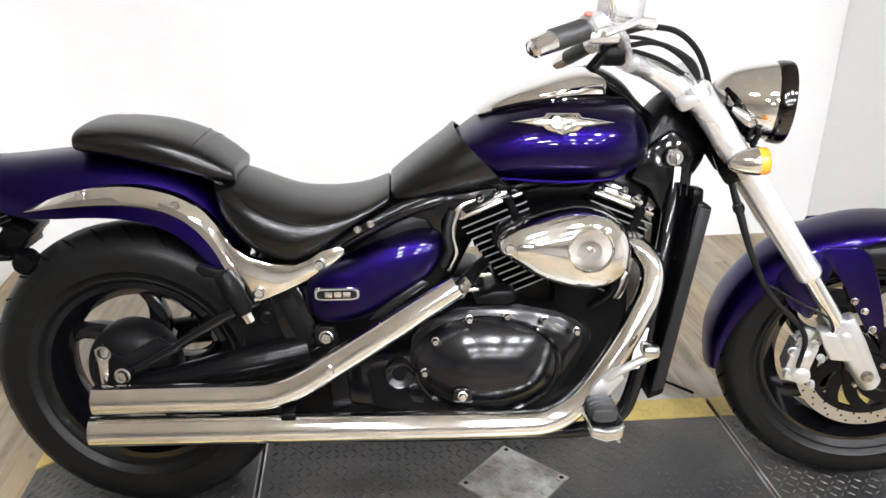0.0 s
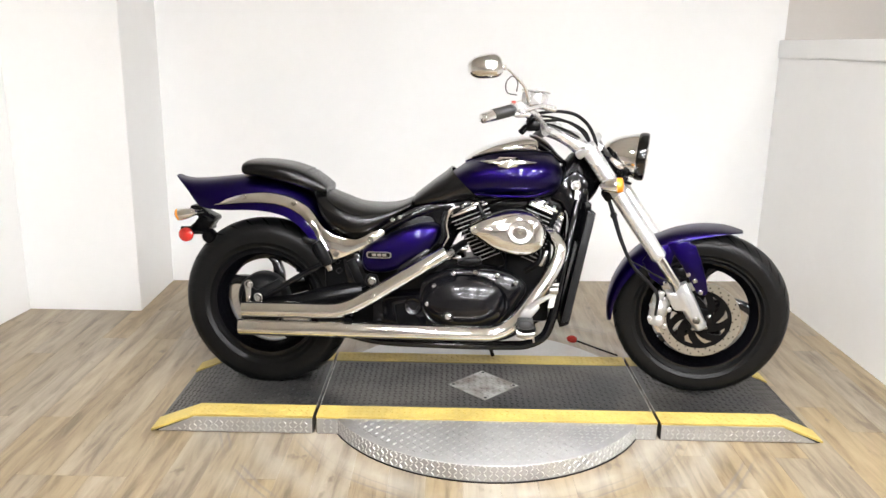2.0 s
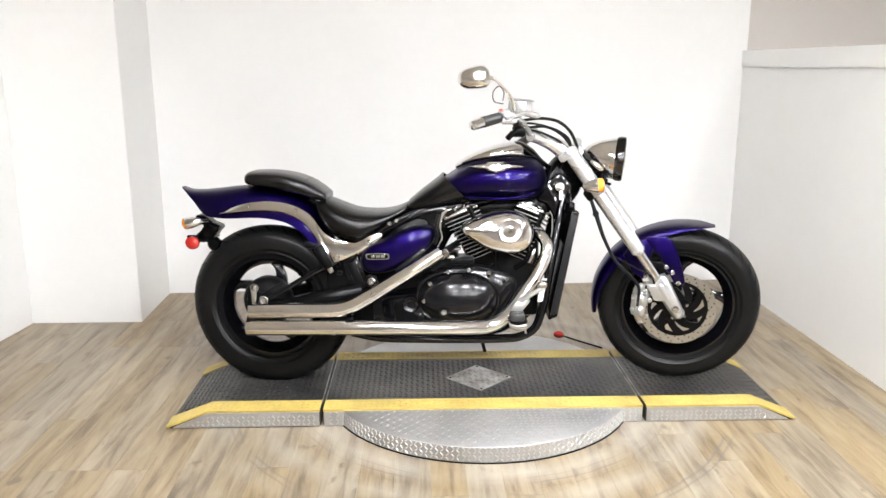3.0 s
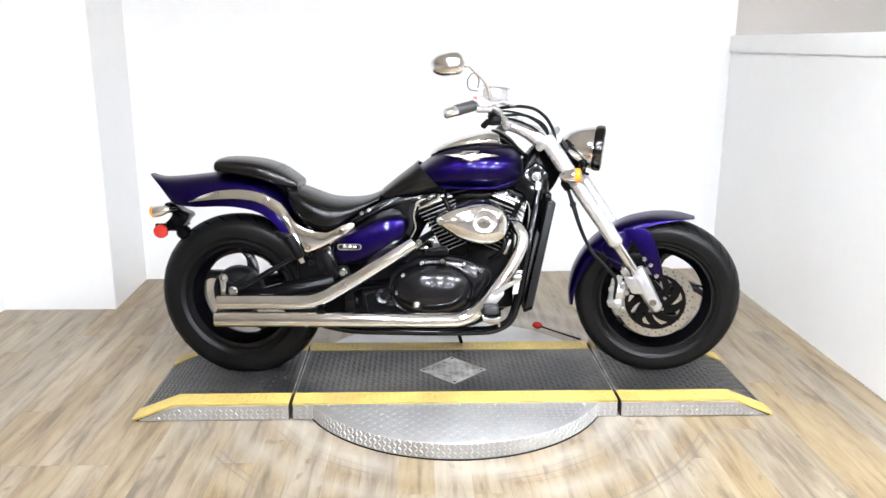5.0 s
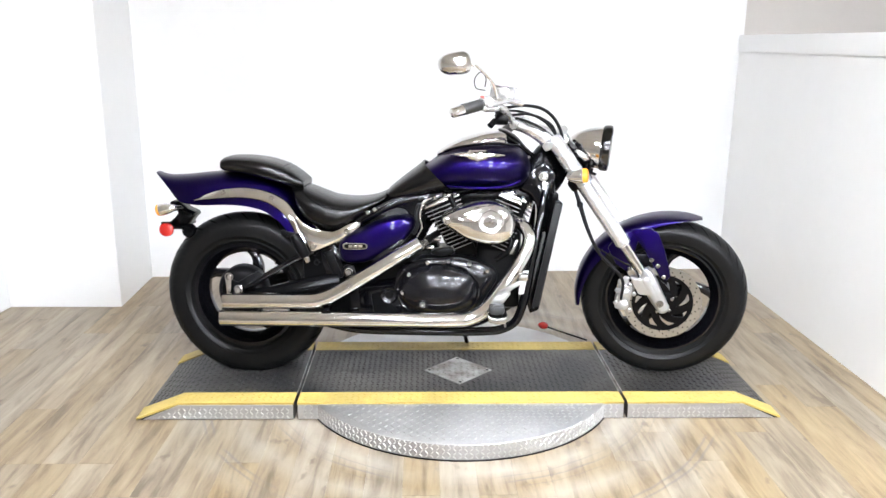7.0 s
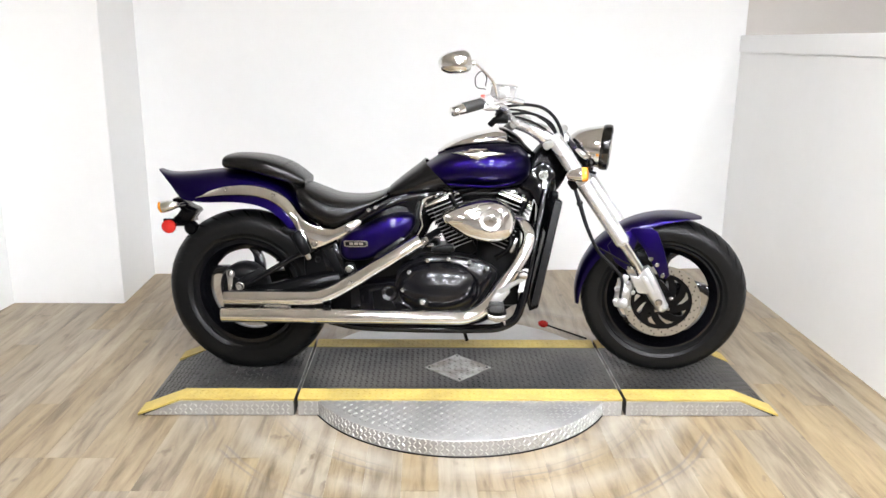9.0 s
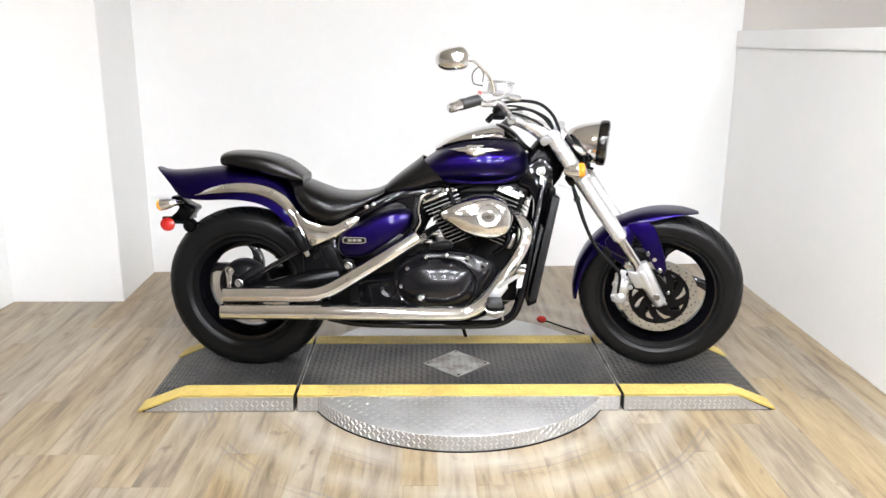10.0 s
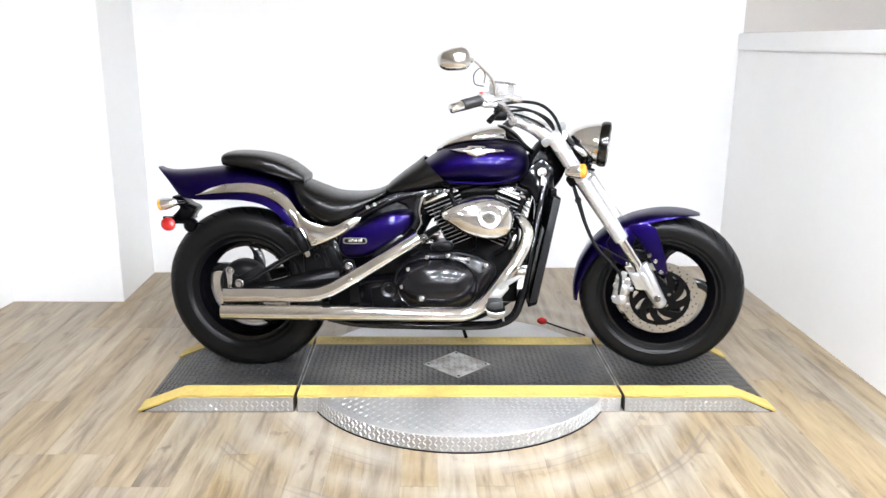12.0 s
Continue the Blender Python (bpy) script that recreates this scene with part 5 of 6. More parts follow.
part("footrest_cap", plate(cap_o, -0.310, -0.205, 0.003), CHROME_WORN, fp, "worn chrome lower shell")
part("footrest_mount", tube([(0.12, -0.14, 0.250), (0.15, -0.195, 0.286)], 0.014, 12), CHROME_WORN, bike, "chrome footrest mount")
part("peg_feeler", tube([(0.156, -0.288, 0.284), (0.160, -0.290, 0.258)], 0.0045, 8), CHROME_WORN, fp, "small steel feeler")
ped = tube([(0.118, -0.20, 0.325), (0.142, -0.23, 0.362), (0.175, -0.245, 0.388), (0.208, -0.25, 0.408), (0.232, -0.25, 0.420)], [0.012, 0.013, 0.009, 0.008, 0.008], 12, 16)
part("brake_pedal", ped, SILVER, bike, "silver brake pedal lever")
part("pedal_pad", block(0.206, 0.240, -0.275, -0.235, 0.420, 0.446, 0.009, m=None), CHROME_WORN, bike, "small pedal pad")
part("pedal_bracket", plate([(0.108, 0.330), (0.118, 0.352), (0.136, 0.370), (0.172, 0.382), (0.182, 0.366), (0.165, 0.345), (0.146, 0.322), (0.124, 0.312)], -0.242, -0.20, 0.007), SILVER, bike, "silver footrest bracket")

# steering head cover and ignition lock
hc = hull([(0.235, 0.800, 0.735, 0.060), (0.262, 0.860, 0.700, 0.072), (0.300, 0.905, 0.690, 0.070), (0.340, 0.912, 0.700, 0.062), (0.375, 0.890, 0.740, 0.050), (0.395, 0.860, 0.785, 0.035)], 24, 28, 2.8, 0.3)
part("steering_head", hc, BLACK_SATIN, bike, "black steering head cover", 50)
gus = plate([(0.215, 0.735), (0.25, 0.80), (0.30, 0.84), (0.35, 0.80), (0.345, 0.70), (0.315, 0.58), (0.28, 0.56), (0.285, 0.66), (0.255, 0.715)], -0.085, 0.085, 0.012)
part("frame_gusset", gus, BLACK_GLOSS, bike, "gloss black frame gusset")
lock = turned([(0, -0.014), (0.010, -0.014), (0.012, -0.010), (0.017, -0.010), (0.019, -0.004), (0.019, 0.012), (0, 0.012)], 24, Matrix.Translation((0.292, -0.098, 0.803)))
igl = part("ignition_lock", lock, CHROME_WORN, bike, "chrome ignition lock")
block_k = block(0.289, 0.295, -0.130, -0.108, 0.792, 0.813, 0.001)
part("key", block_k, CHROME_WORN, igl, "steel key")
part("key_tag", plate([(0.288, 0.755), (0.300, 0.755), (0.301, 0.786), (0.289, 0.787)], -0.122, -0.120), WHITE_TAG, igl, "white paper key tag")

# ---- front end, built straight and then steered ----
RIM_F = 0.208
fb = turned(rim_profile(RIM_F, 0.125), 72, closed=True)
turned([(0.0, -0.055), (0.042, -0.055), (0.050, -0.045), (0.050, 0.045), (0.042, 0.055), (0, 0.055)], 36, None, fb)
fb.transform(at_axle(FA))
front_wheel = part("front_wheel", steered(fb), BLACK_GLOSS, bike, "gloss black cast front wheel")
spokes(5, 0.050, RIM_F - 0.022, 0.056, 0.030, 0.040, 0.030, radians(-24), radians(27), STEER @ at_axle(FA), front_wheel)
part("tyre", steered(turned(tyre_profile(FR, RIM_F, 0.138), 96, at_axle(FA), uv="round")), TYRE, front_wheel, "black front tyre with angled sipes")
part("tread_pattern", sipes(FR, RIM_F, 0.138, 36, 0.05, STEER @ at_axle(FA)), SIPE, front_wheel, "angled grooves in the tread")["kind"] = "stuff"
part("brake_disc", steered(turned([(0.108, -0.076), (0.142, -0.076), (0.1425, -0.078), (0.1425, -0.081), (0.142, -0.082), (0.108, -0.082), (0.107, -0.081), (0.107, -0.077)], 72, at_axle(FA), closed=True)),
     DISC_STEEL, front_wheel, "drilled steel brake disc")
holes = bmesh.new()
for i in range(60):
    a = 2 * math.pi * i / 60
    r = (0.115, 0.125, 0.135)[i % 3]
    turned([(0, -0.0824), (0.0028, -0.0824), (0.0028, -0.078)], 8, at_axle(FA) @ Matrix.Translation((r * math.cos(a), 0, r * math.sin(a))), holes)
part("disc_holes", steered(holes), BLACK_CAST, front_wheel, "dark drilled holes")
carr = turned([(0, -0.092), (0.030, -0.092), (0.046, -0.088), (0.050, -0.078), (0.050, -0.050), (0, -0.050)], 40)
crim = turned([(0.098, -0.083), (0.112, -0.083), (0.112, -0.075), (0.098, -0.075)], 60, at_axle(FA), closed=True)
part("carrier_ring", steered(crim), BLACK_SATIN, front_wheel)
for k in range(9):
    rings = []
    for f in np.linspace(0, 1, 7):
        r, a, w = 0.042 + 0.062 * f, 2 * math.pi * k / 9 + 0.75 * f, 0.034 + 0.004 * f
        c, s = math.cos(a), math.sin(a)
        rings.append([(r * c - u * s, v, r * s + u * c) for u, v in ((-w / 2, -0.084), (w / 2, -0.084), (w / 2, -0.076), (-w / 2, -0.076))])
    armb = loft(rings)
    armb.transform(STEER @ at_axle(FA))
    part("carrier_arm", armb, BLACK_SATIN, front_wheel)
carr.transform(at_axle(FA))
part("disc_carrier", steered(carr), BLACK_SATIN, front_wheel, "black swirled disc carrier")
for k in range(5):
    a = 2 * math.pi * k / 5 + 0.5
    part("carrier_bolt", steered(bolt(FA.x + 0.038 * math.cos(a), -0.091, FA.z + 0.038 * math.sin(a), 0.005, 0.005)), CHROME_WORN, front_wheel)

FY = 0.106


def on_fork(s, y=0.0, ahead=0.0):
    p = FA + axis_dir * s + Vector((math.cos(RAKE), 0, math.sin(RAKE))) * ahead
    return Vector((p.x, y, p.z))


for side in (-1, 1):
    y = side * FY
    cover = tube([on_fork(0.276, y), on_fork(0.280, y), on_fork(0.288, y), on_fork(0.31, y), on_fork(0.75, y), on_fork(0.764, y), on_fork(0.775, y)], [0.024, 0.0275, 0.029, 0.0275, 0.0295, 0.029, 0.022], 26)
    part("fork_cover", steered(cover), SILVER_PAINT, bike, "silver fork cover tube")
    part("fork_tube", steered(tube([on_fork(0.10, y), on_fork(0.30, y)], 0.0195, 20)), CHROME, bike, "chrome fork tube")
    low = tube([on_fork(0.140, y), on_fork(0.132, y), on_fork(0.120, y), on_fork(0.07, y, -0.003), on_fork(0.02, y, -0.004), on_fork(-0.018, y, -0.002), on_fork(-0.028, y)], [0.021, 0.026, 0.027, 0.026, 0.024, 0.023, 0.012], 20)
    fl = part("fork_leg", steered(low), SILVER, bike, "cast silver fork leg")
    web = plate([(0.654, 0.424), (0.672, 0.388), (0.690, 0.354), (0.730, 0.354), (0.752, 0.322), (0.770, 0.300), (0.790, 0.306), (0.797, 0.324), (0.775, 0.366), (0.754, 0.408), (0.722, 0.462), (0.702, 0.452), (0.690, 0.420)],
                *((y - 0.024, y + 0.012) if side < 0 else (y - 0.012, y + 0.024)), 0.007)
    part("caliper_lug", steered(web), SILVER, fl, "cast caliper lug")
    part("axle_pinch_bolt", steered(bolt(FA.x - 0.010, -FY - 0.026, FA.z + 0.014, 0.011, 0.008)), CHROME_WORN, fl)
part("front_axle", steered(tube([FA + Vector((0, -0.125, 0)), FA + Vector((0, 0.125, 0))], 0.009, 14)), CHROME_WORN, bike, "steel front axle")

# caliper
cx, cz = FA.x - 0.136, FA.z + 0.022
cal = block(-0.030, 0.018, -0.118, -0.092, -0.052, 0.050, 0.010, m=Matrix.Translation((cx, 0, cz)) @ Matrix.Rotation(radians(12), 4, "Y"))
block(-0.026, 0.012, -0.076, -0.056, -0.050, 0.048, 0.008, cal, Matrix.Translation((cx, 0, cz)) @ Matrix.Rotation(radians(12), 4, "Y"))
block(-0.034, -0.018, -0.115, -0.058, -0.035, 0.035, 0.006, cal, Matrix.Translation((cx, 0, cz)) @ Matrix.Rotation(radians(12), 4, "Y"))
for dz in (-0.026, 0.020):
    turned([(0, -0.010), (0.012, -0.009), (0.019, -0.004), (0.020, 0.010), (0, 0.010)], 24, Matrix.Translation((cx - 0.004, -0.120, cz + dz)), cal)
caliper = part("brake_caliper", steered(cal), SILVER, bike, "silver two-piston brake caliper")
for dx, dz, r in ((-0.030, 0.030, 0.008), (0.012, 0.052, 0.008), (-0.034, -0.020, 0.007), (-0.020, 0.066, 0.009), (0.020, -0.046, 0.007), (0.030, 0.02, 0.007)):
    part("caliper_bolt", steered(bolt(cx + dx, -0.118, cz + dz, r, 0.012)), SILVER, caliper)
part("caliper_arm", steered(plate([(cx - 0.026, cz + 0.040), (cx - 0.010, cz + 0.085), (cx + 0.012, cz + 0.080), (cx + 0.004, cz + 0.040)], -0.112, -0.098, 0.004)), SILVER, caliper, "cast silver caliper arm")

# front mudguard
stn = []
for deg, r, e, w in ((188, 0.332, 0.312, 0.062), (176, 0.335, 0.302, 0.073), (160, 0.335, 0.292, 0.079), (140, 0.333, 0.282, 0.081), (118, 0.331, 0.282, 0.081), (100, 0.330, 0.298, 0.080), (87, 0.330, 0.314, 0.074), (78, 0.333, 0.326, 0.056), (70, 0.338, 0.3365, 0.022)):
    a = radians(deg)
    stn.append((FA.x + r * math.cos(a), FA.z + r * math.sin(a), FA.x + e * math.cos(a), FA.z + e * math.sin(a), w))
fm = shell(stn, 44, 19, 2.5)
front_guard = part("front_mudguard", steered(fm), PAINT, bike, "purple metallic front mudguard", 55)
for side in (-1, 1):
    y0, y1 = (-0.088, -0.078) if side < 0 else (0.078, 0.088)
    leg = plate([(0.640, 0.560), (0.648, 0.598), (0.715, 0.606), (0.744, 0.586), (0.768, 0.530), (0.790, 0.462), (0.801, 0.418), (0.788, 0.402), (0.764, 0.410), (0.704, 0.510), (0.672, 0.552)], y0, y1, 0.004)
    part("guard_brace", steered(leg), PAINT, front_guard, "purple mudguard brace")
    leg = plate([(0.566, 0.520), (0.600, 0.575), (0.650, 0.588), (0.676, 0.560), (0.664, 0.500), (0.656, 0.432), (0.640, 0.428), (0.600, 0.455)], y0, y1, 0.004)
    part("guard_brace", steered(leg), PAINT, front_guard, "purple mudguard brace")
    part("guard_bracket", steered(plate([(0.640, 0.470), (0.655, 0.500), (0.730, 0.500), (0.765, 0.440), (0.750, 0.425), (0.700, 0.450)], y0 + 0.008, y1 + 0.006, 0.003)), BLACK_SATIN, front_guard, "black fork bracket")
for x, z in ((0.652, 0.440), (0.752, 0.458), (0.776, 0.416), (0.728, 0.480)):
    part("brace_bolt", steered(bolt(x, -0.090, z, 0.0065, 0.006)), CHROME_WORN, front_guard)
part("guard_bolt", steered(bolt(0.668, -0.082, 0.585, 0.009, 0.006)), CHROME, front_guard)

# clamps and headlight
for s, w, h in ((0.575, 0.036, 0.045), (0.752, 0.034, 0.03)):
    M = Matrix.Translation(on_fork(s, 0, -0.012)) @ Matrix.Rotation(-RAKE, 4, "Y")
    part("fork_clamp", steered(block(-w, w, -0.135, 0.135, -h / 2, h / 2, 0.010, m=M)), BLACK_SATIN if s < 0.7 else SILVER, bike, "fork clamp")
part("clamp_stem", steered(tube([on_fork(0.55, 0, -0.030), on_fork(0.77, 0, -0.030)], 0.03, 18)), BLACK_SATIN, bike, "black steering stem")
HL = Matrix.Translation((0.517, 0, 0.880)) @ Matrix.Rotation(radians(4), 4, "Y") @ Matrix.Rotation(radians(-90), 4, "Z")
shellp = [(0.0, -0.135), (0.020, -0.132), (0.040, -0.120), (0.058, -0.098), (0.071, -0.066), (0.079, -0.036), (0.083, -0.014), (0.083, -0.006)]
hl = part("headlight", steered(turned(shellp, 56, HL)), CHROME, bike, "chrome bullet headlight", 60)
rimp = [(0.083, -0.010), (0.0875, -0.006), (0.0895, 0.004), (0.0895, 0.016), (0.087, 0.022), (0.081, 0.024), (0.078, 0.020), (0.078, 0.006)]
part("headlight_rim", steered(turned(rimp, 56, HL)), surface("smoked_chrome", (0.07, 0.068, 0.066), 0.10, 1.0, stain=0.2, grain=0.05, bump=0.0), hl, "dark chrome rim")
part("reflector_bowl", steered(turned([(0.078, 0.006), (0.074, -0.010), (0.058, -0.040), (0.030, -0.060), (0.008, -0.066), (0.008, -0.045), (0, -0.045)], 48, HL)), CHROME, hl, "bright reflector")
part("headlight_lens", steered(turned([(0.0785, 0.014), (0.060, 0.022), (0.03, 0.027), (0, 0.0285), (0, 0.0255), (0.03, 0.024), (0.060, 0.019), (0.0785, 0.011)], 48, HL)), LENS, hl, "clear glass lens")
part("headlight_bracket", steered(tube([(0.425, -0.0, 0.800), (0.45, 0, 0.82), (0.49, 0, 0.83)], [0.02, 0.024, 0.02], 14)), BLACK_SATIN, bike, "black headlight bracket")
part("headlight_mount", steered(tube([(0.424, -0.078, 0.884), (0.440, -0.084, 0.872), (0.456, -0.084, 0.858), (0.464, -0.072, 0.846)], [0.009, 0.012, 0.012, 0.009], 14, 12)), CHROME_WORN, bike, "silver headlight ear")
for k in range(5):
    x, z = 0.420 + 0.012 * k, 0.905 - 0.016 * k
    part("wiring", steered(tube([(x, -0.05, z + 0.025), (x + 0.02, -0.075, z + 0.005), (x + 0.012, -0.07, z - 0.025), (x + 0.035, -0.04, z - 0.045)], 0.006, 8, 12)), BLACK_SATIN, bike, "black wiring")
part("connector_box", steered(block(0.405, 0.455, -0.075, 0.075, 0.815, 0.895, 0.015)), BLACK_SATIN, bike, "black connector housing")

# front signals on the fork
for flip in (0, 1):
    y = -0.172 if not flip else 0.172
    M = Matrix.Translation((0.452, y, 0.812)) @ Matrix.Rotation(radians(-6), 4, "Y") @ Matrix.Rotation(radians(-90), 4, "Z")
    g = turned([(0, -0.034), (0.012, -0.032), (0.019, -0.022), (0.024, -0.006), (0.0270, 0.010), (0.0280, 0.018), (0.0280, 0.022), (0, 0.022)], 28, M)
    fs = part("front_signal", steered(g), CHROME, bike, "chrome bullet turn signal")
    part("signal_lens", steered(turned([(0.0272, 0.0), (0.0272, 0.012), (0.023, 0.018), (0.012, 0.021), (0, 0.022)], 28, M @ Matrix.Translation((0, 0.022, 0)))), AMBER, fs, "amber lens")
    part("signal_stalk", steered(tube([(0.435, y, 0.806), (0.448, y * 0.6, 0.800)], 0.011, 12)), CHROME, fs, "chrome stalk")
part("signal_collar", steered(turned([(0.030, -0.018), (0.034, -0.016), (0.034, 0.016), (0.030, 0.018)], 26, Matrix.Translation(on_fork(0.575, -FY)) @ Matrix.Rotation(-RAKE, 4, "Y") @ Matrix.Rotation(math.pi / 2, 4, "X"))), SILVER, bike, "silver fork collar")

# handlebar, controls, mirror: placed as they stand, the far side from the near one
UNSTEER = STEER.inverted()
FLIP = STEER @ Matrix.Scale(-1, 4, (0, 1, 0)) @ UNSTEER


def far_side(points):
    return [over(Vector(p)) for p in points]


def over(p):
    q = FLIP @ p
    q.z -= 0.20 * max(0.0, q.y - 0.05)
    return q


BAR = [(0.312, -0.085, 0.905), (0.298, -0.088, 0.928), (0.272, -0.092, 0.950), (0.236, -0.105, 0.970), (0.192, -0.150, 0.986), (0.166, -0.212, 1.008), (0.146, -0.272, 1.032), (0.115, -0.322, 1.046), (0.060, -0.365, 1.042), (-0.030, -0.425, 1.014)]
part("riser", tube([(0.328, -0.088, 0.900), (0.304, -0.090, 0.928), (0.272, -0.094, 0.952), (0.234, -0.106, 0.971), (0.186, -0.155, 0.987)], [0.030, 0.030, 0.027, 0.024, 0.021], 22, 18), SILVER_PAINT, bike, "thick silver handlebar riser")
part("handlebar", tube(BAR, [0.016] * 3 + [0.0125] * 7, 16, 50), SILVER_PAINT, bike, "silver pulled-back handlebar")
part("riser", tube(far_side([(0.328, -0.088, 0.900), (0.304, -0.090, 0.928), (0.272, -0.094, 0.952), (0.234, -0.106, 0.971), (0.186, -0.155, 0.987)]), [0.030, 0.030, 0.027, 0.024, 0.021], 22, 18), SILVER_PAINT, bike, "thick silver handlebar riser")
part("handlebar", tube(far_side(BAR), [0.016] * 3 + [0.0125] * 7, 16, 50), SILVER_PAINT, bike, "silver pulled-back handlebar")
G0, G1 = Vector((0.066, -0.362, 1.046)), Vector((0.004, -0.402, 1.026))
for flip in (0, 1):
    f = over if flip else (lambda v: v)
    d = (G1 - G0).normalized()
    gp = part("grip", tube([f(G0), f(G0 + d * 0.004), f(G1 - d * 0.002), f(G1)], [0.017, 0.0205, 0.0205, 0.019], 20), RUBBER_GREY, bike, "dark grey rubber grip")
    part("grip_end", tube([f(G1), f(G1 + d * 0.004), f(G1 + d * 0.040), f(G1 + d * 0.044), f(G1 + d * 0.0445), f(G1 + d * 0.045)], [0.019, 0.020, 0.018, 0.014, 0.008, 0.007], 20), CHROME, gp, "chrome grip end")
    dk = d
    sw_ = tube([f(G0 - d * 0.002), f(G0 - d * 0.006), f(G0 - d * 0.034), f(G0 - d * 0.040)], [0.018, 0.025, 0.025, 0.018], 18)
    swt = part("switch_block", sw_, SILVER_PAINT, bike, "silver switch housing")
    if not flip:
        part("kill_switch", block(0.062, 0.076, -0.380, -0.368, 1.069, 1.077, 0.003), surface("red_plastic", (0.6, 0.12, 0.10), 0.4), swt, "red switch")
part("throttle_housing", block(0.070, 0.125, -0.375, -0.335, 1.020, 1.046, 0.010), SILVER_PAINT, bike, "silver throttle housing")
lev = tube([(0.165, -0.290, 1.066), (0.160, -0.335, 1.062), (0.125, -0.385, 1.050), (0.085, -0.42, 1.038)], [0.009, 0.008, 0.007, 0.006], 10, 16)
part("brake_lever", lev, SILVER_PAINT, bike, "silver brake lever")
mc = block(-0.036, 0.036, -0.028, 0.028, -0.020, 0.024, 0.008, m=Matrix.Translation((0.138, -0.300, 1.086)) @ Matrix.Rotation(radians(8), 4, "Y") @ Matrix.Rotation(radians(-30), 4, "Z"))
mcyl = part("master_cylinder", mc, SILVER_PAINT, bike, "silver brake fluid reservoir")
part("reservoir_cap", block(-0.038, 0.038, -0.030, 0.030, 0.025, 0.031, 0.003, m=Matrix.Translation((0.138, -0.300, 1.086)) @ Matrix.Rotation(radians(8), 4, "Y") @ Matrix.Rotation(radians(-30), 4, "Z")), SILVER_PAINT, mcyl, "silver reservoir cap")
part("sight_glass", turned([(0, -0.003), (0.006, -0.003), (0.007, 0.0)], 14, Matrix.Translation((0.152, -0.332, 1.088))), BLACK_SATIN, mcyl)
part("banjo_bolt", tube([(0.118, -0.318, 1.072), (0.205, -0.255, 1.055)], 0.012, 12), SILVER_PAINT, mcyl, "silver cylinder body")
part("switch_lump", block(0.116, 0.162, -0.250, -0.205, 0.978, 1.022, 0.008), BLACK_SATIN, bike, "black brake switch")
part("switch_lump", tube([(0.118, -0.240, 0.995), (0.098, -0.250, 0.972)], 0.011, 12), BLACK_SATIN, bike, "black cable end")
part("mirror_stem", tube([(0.118, -0.325, 1.066), (0.112, -0.340, 1.100), (0.104, -0.352, 1.122), (0.075, -0.385, 1.155), (0.045, -0.405, 1.184)], [0.006, 0.0055, 0.0045, 0.004, 0.004], 10, 20), CHROME, bike, "thin chrome mirror stem")
MR = Matrix.Translation((-0.022, -0.420, 1.188)) @ Matrix.Rotation(radians(-8), 4, "Y") @ Matrix.Rotation(radians(160), 4, "Z")
back = []
for s, dpt in ((1.0, 0.006), (1.02, 0.0), (0.98, -0.012), (0.85, -0.026), (0.62, -0.036), (0.35, -0.041), (0.08, -0.043)):
    ring = []
    for t in np.linspace(0, 2 * math.pi, 40, endpoint=False):
        c, q = math.cos(t), math.sin(t)
        xx = 0.055 * math.copysign(abs(c) ** 0.72, c) * s
        zz = (0.041 - 0.007 * c) * math.copysign(abs(q) ** 0.72, q) * s
        ring.append(MR @ Vector((xx, -dpt, zz)))
    back.append(ring)
mb = loft(back)
mir = part("mirror", mb, CHROME, bike, "chrome teardrop mirror back", 60)
mg = bmesh.new()
mg.faces.new([mg.verts.new(MR @ Vector((0.050 * math.cos(t), -0.0066, (0.036 - 0.006 * math.cos(t)) * math.sin(t)))) for t in np.linspace(0, 2 * math.pi, 40, endpoint=False)])
part("mirror_glass", mg, surface("mirror_silver", (0.9, 0.9, 0.9), 0.01, 1.0, stain=0.0, grain=0.0, bump=0), mir, "mirror glass")
part("mirror_joint", tube([(0.040, -0.408, 1.186), (0.022, -0.414, 1.188)], [0.009, 0.012], 12), CHROME, mir, "chrome swivel joint")

# cables and hoses
for pts, r in (([(0.150, -0.255, 1.040), (0.226, -0.160, 1.052), (0.288, -0.120, 1.041), (0.330, -0.100, 1.007), (0.355, -0.090, 0.961), (0.368, -0.085, 0.915)], 0.0062),
               ([(0.120, -0.260, 1.022), (0.175, -0.190, 1.016), (0.236, -0.140, 1.021), (0.285, -0.120, 1.005), (0.324, -0.110, 0.976), (0.342, -0.100, 0.930)], 0.0056),
               ([(0.118, -0.250, 1.012), (0.153, -0.200, 1.010), (0.208, -0.160, 1.001), (0.258, -0.140, 0.983), (0.300, -0.125, 0.958)], 0.0050),
               ([(0.125, -0.240, 1.028), (0.190, -0.170, 1.032), (0.250, -0.130, 1.019), (0.300, -0.110, 0.990), (0.338, -0.100, 0.945)], 0.0045),
               ([(0.080, -0.315, 1.100), (0.050, -0.312, 1.108), (0.046, -0.310, 1.145), (0.066, -0.310, 1.166), (0.082, -0.310, 1.145), (0.079, -0.312, 1.112)], 0.0018)):
    part("cable", tube(pts, r, 10, 24), RUBBER_SOFT, bike, "black control cable" if r > 0.003 else "thin steel wire")
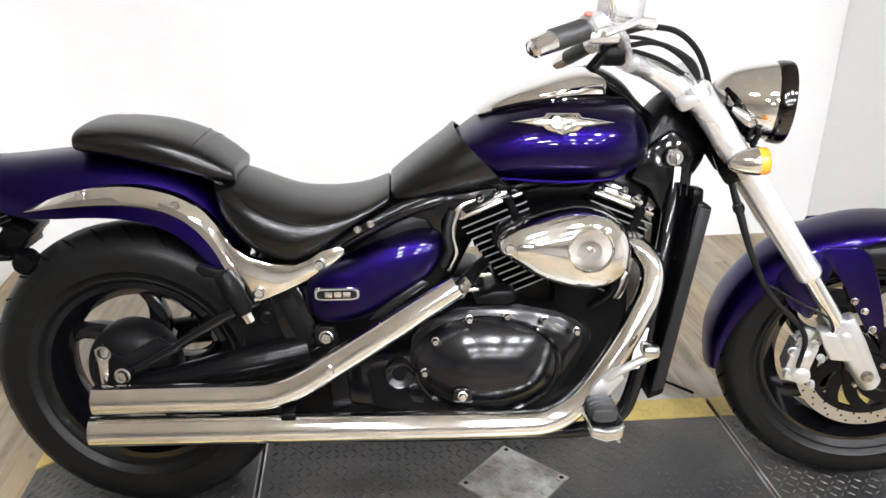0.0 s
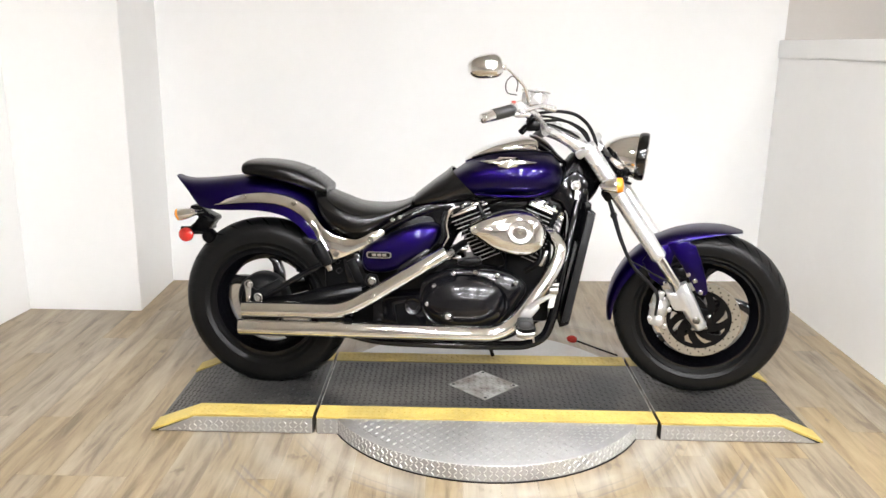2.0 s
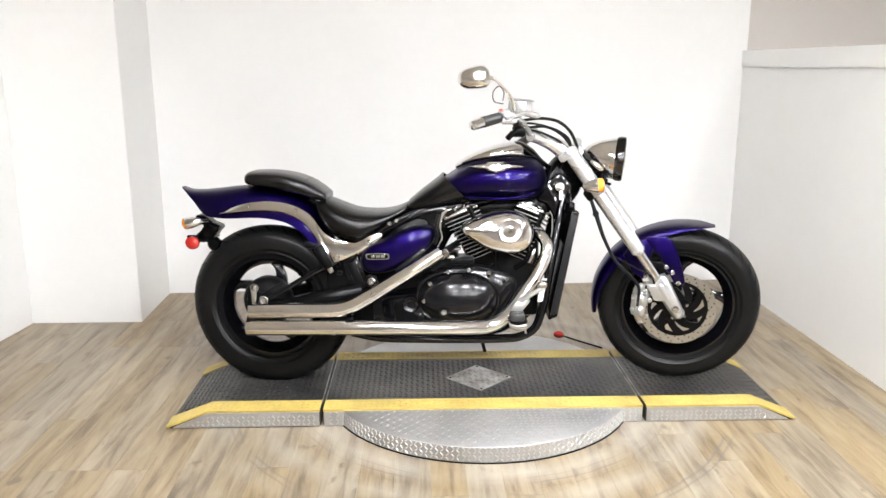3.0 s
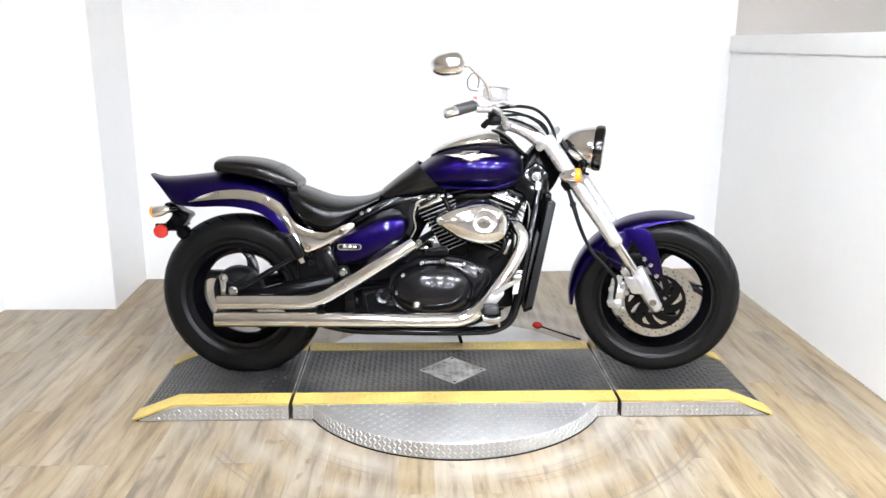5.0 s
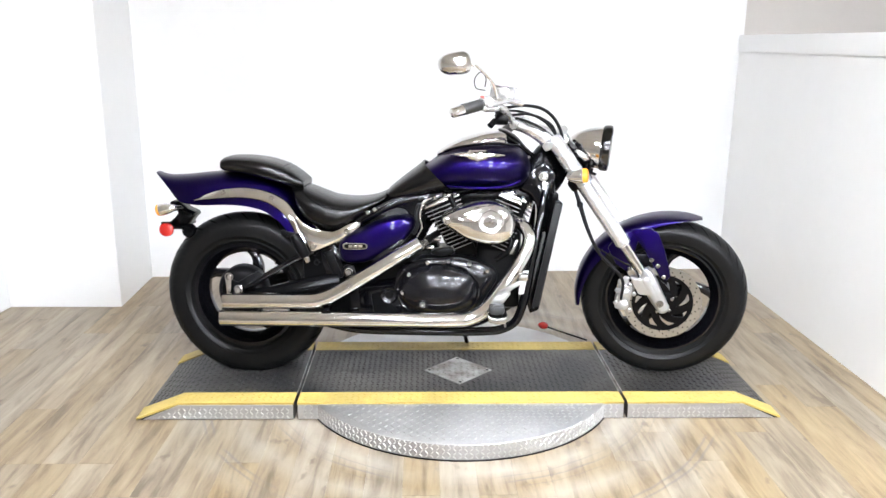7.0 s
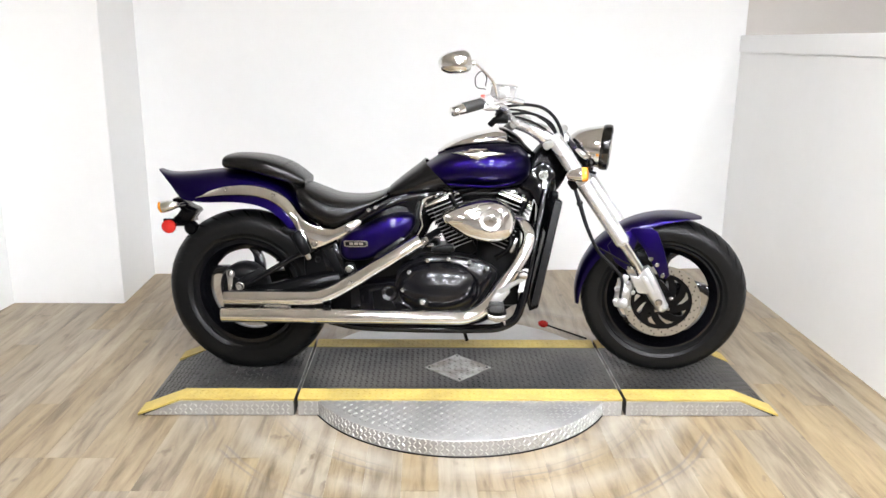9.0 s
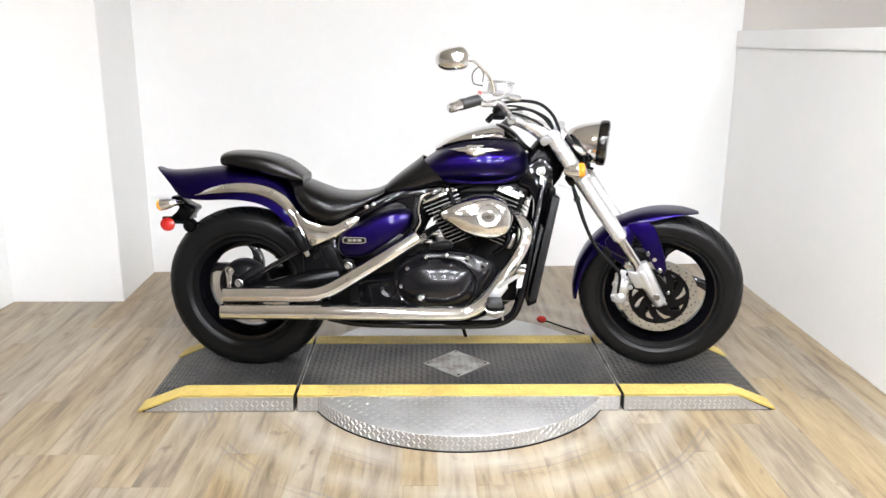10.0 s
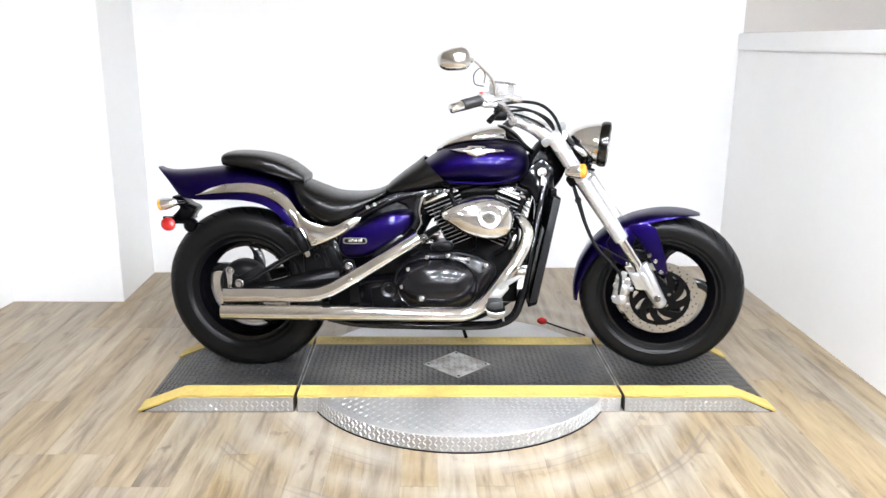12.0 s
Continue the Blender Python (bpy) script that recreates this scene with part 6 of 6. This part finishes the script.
hose = [on_fork(0.56, -0.120, -0.035), on_fork(0.50, -0.128, -0.050), on_fork(0.40, -0.140, -0.075), on_fork(0.30, -0.145, -0.085), on_fork(0.22, -0.142, -0.070), on_fork(0.165, -0.135, -0.070), on_fork(0.10, -0.125, -0.115)]
part("brake_hose", steered(tube(hose, [0.0065, 0.0085, 0.007, 0.006, 0.006, 0.006, 0.005], 10, 40)), RUBBER_SOFT, bike, "black brake hose")
wire = [on_fork(0.32, -0.140, -0.080), on_fork(0.24, -0.135, -0.040), on_fork(0.18, -0.128, -0.010), on_fork(0.13, -0.12, -0.02)]
part("sensor_wire", steered(tube(wire, 0.003, 8, 20)), RUBBER_SOFT, bike, "thin black wire")
part("hose_guide", steered(turned([(0.009, -0.008), (0.012, -0.006), (0.012, 0.006), (0.009, 0.008)], 14, Matrix.Translation(on_fork(0.50, -0.128, -0.050)))), BLACK_SATIN, bike)
stand = tube([(-0.03, 0.15, 0.21), (0.005, 0.22, 0.12), (0.03, 0.28, 0.030)], 0.008, 12, 10)
part("side_stand", stand, BLACK_SATIN, bike, "black side stand")

# the whole machine leans over on its side stand, and its upper works are a little longer than drawn above
PIPES = ("upper_pipe", "lower_pipe", "baffle", "pipe_clamp", "header_clamp", "shield_bolt", "pipe_hanger", "exhaust_joint", "header_stub")
ENGINE = ("crankcase", "side_case", "clutch_cover", "clutch_rim", "case_bolt", "cover_boss", "boss_bolt", "gearbox_cover", "gearbox_dimple")
CLEANER = ("air_cleaner", "backing_plate", "turbine_ring", "turbine_face", "turbine_hub", "cleaner_boss", "cleaner_bolt", "cleaner_flute")
LIGHT = ("headlight", "headlight_rim", "reflector_bowl", "headlight_lens", "headlight_bracket", "headlight_mount")
TAIL = ("rear_signal", "rear_signal_arm", "signal_lens", "side_reflector", "plate_bracket", "plate_lamp", "tail_bracket")
BARS = ("handlebar", "grip", "grip_end", "switch_block", "kill_switch", "throttle_housing", "brake_lever", "master_cylinder", "reservoir_cap", "sight_glass", "banjo_bolt",
        "switch_lump", "mirror_stem", "mirror", "mirror_glass", "mirror_joint", "cable")
FAR = BARS + ("fork_cover", "fork_tube", "fork_leg", "caliper_lug", "axle_pinch_bolt", "riser")
SET = {}
for group, move in ((PIPES, (-0.008, -0.005, -0.014)), (ENGINE, (0.001, 0.02, -0.023)), (CLEANER, (-0.004, -0.035, -0.006)), (LIGHT, (0.010, 0.0, 0.012)), (TAIL, (-0.013, 0.0, -0.012)),
                    (("cover_bolt", "cover_lug"), (0.016, -0.012, -0.030)), (("ignition_lock", "key", "key_tag"), (0.007, -0.004, -0.018)), (("front_signal", "signal_stalk"), (-0.012, -0.03, 0.012)),
                    (("axle_nut", "brake_arm"), (0.008, -0.015, 0.012))):
    SET.update({n: move for n in group})
for ob in bike.children_recursive:
    kind = ob.name.split(".")[0]
    dx, dy, dz = SET.get(kind, (0, 0, 0))
    if kind == "signal_lens" and ob.parent.name.startswith("front"):
        dx, dy, dz = SET["front_signal"]
    for v in ob.data.vertices:
        x, y, z = v.co
        out = min(1.0, max(0.0, (-y - 0.1) / 0.3)) if kind in BARS else 0.0
        v.co = (x + 0.006 - 0.011 * z + 0.088 * x * z + dx, y + 0.013 + 0.226 * z - 0.02 * x + dy + 0.055 * out,
                z - 0.007 + 0.016 * x - 0.017 * z - 0.065 * y - (0.30 * max(0.0, y) if kind in FAR else 0.0) + dz + 0.014 * out)

# ---- floor planks, each a board of its own ----
rng = random.Random(11)
W, LEN = 0.118, 1.2
shapes = {}


def plank_mesh(length):
    key = round(length, 2)
    if key not in shapes:
        bm = block(-W / 2 + 0.0001, W / 2 - 0.0001, 0.0001, key - 0.0001, -0.008, 0.0, 0.0006, seg=1)
        me = bpy.data.meshes.new("plank")
        bm.to_mesh(me)
        bm.free()
        me.materials.append(OAK)
        shapes[key] = me
    return shapes[key]


far_floor = bmesh.new()
x = -5.4 + W / 2
while x < 4.9:
    y = -9.0 - rng.choice([0.0, 0.2, 0.4, 0.6, 0.8, 1.0])
    while y < 1.9:
        a, b = max(y, -9.0), min(y + LEN, 1.9)
        if b - a > 0.05 and -2.7 < x < 1.75 and b > -1.6:
            ob = new("plank", plank_mesh(b - a))
            ob.location = (x, a, 0)
            ob.parent = floor_base
        elif b - a > 0.05 and b < BAY_FRONT + 0.4:
            vs = [far_floor.verts.new((u, v, 0.0)) for u, v in ((x - W / 2, a), (x + W / 2, a), (x + W / 2, b), (x - W / 2, b))]
            far_floor.faces.new(vs)
        y += LEN
    x += W
tagged(part("far_planks", far_floor, OAK, floor_base), "washed oak planks of the hall", kind="stuff")
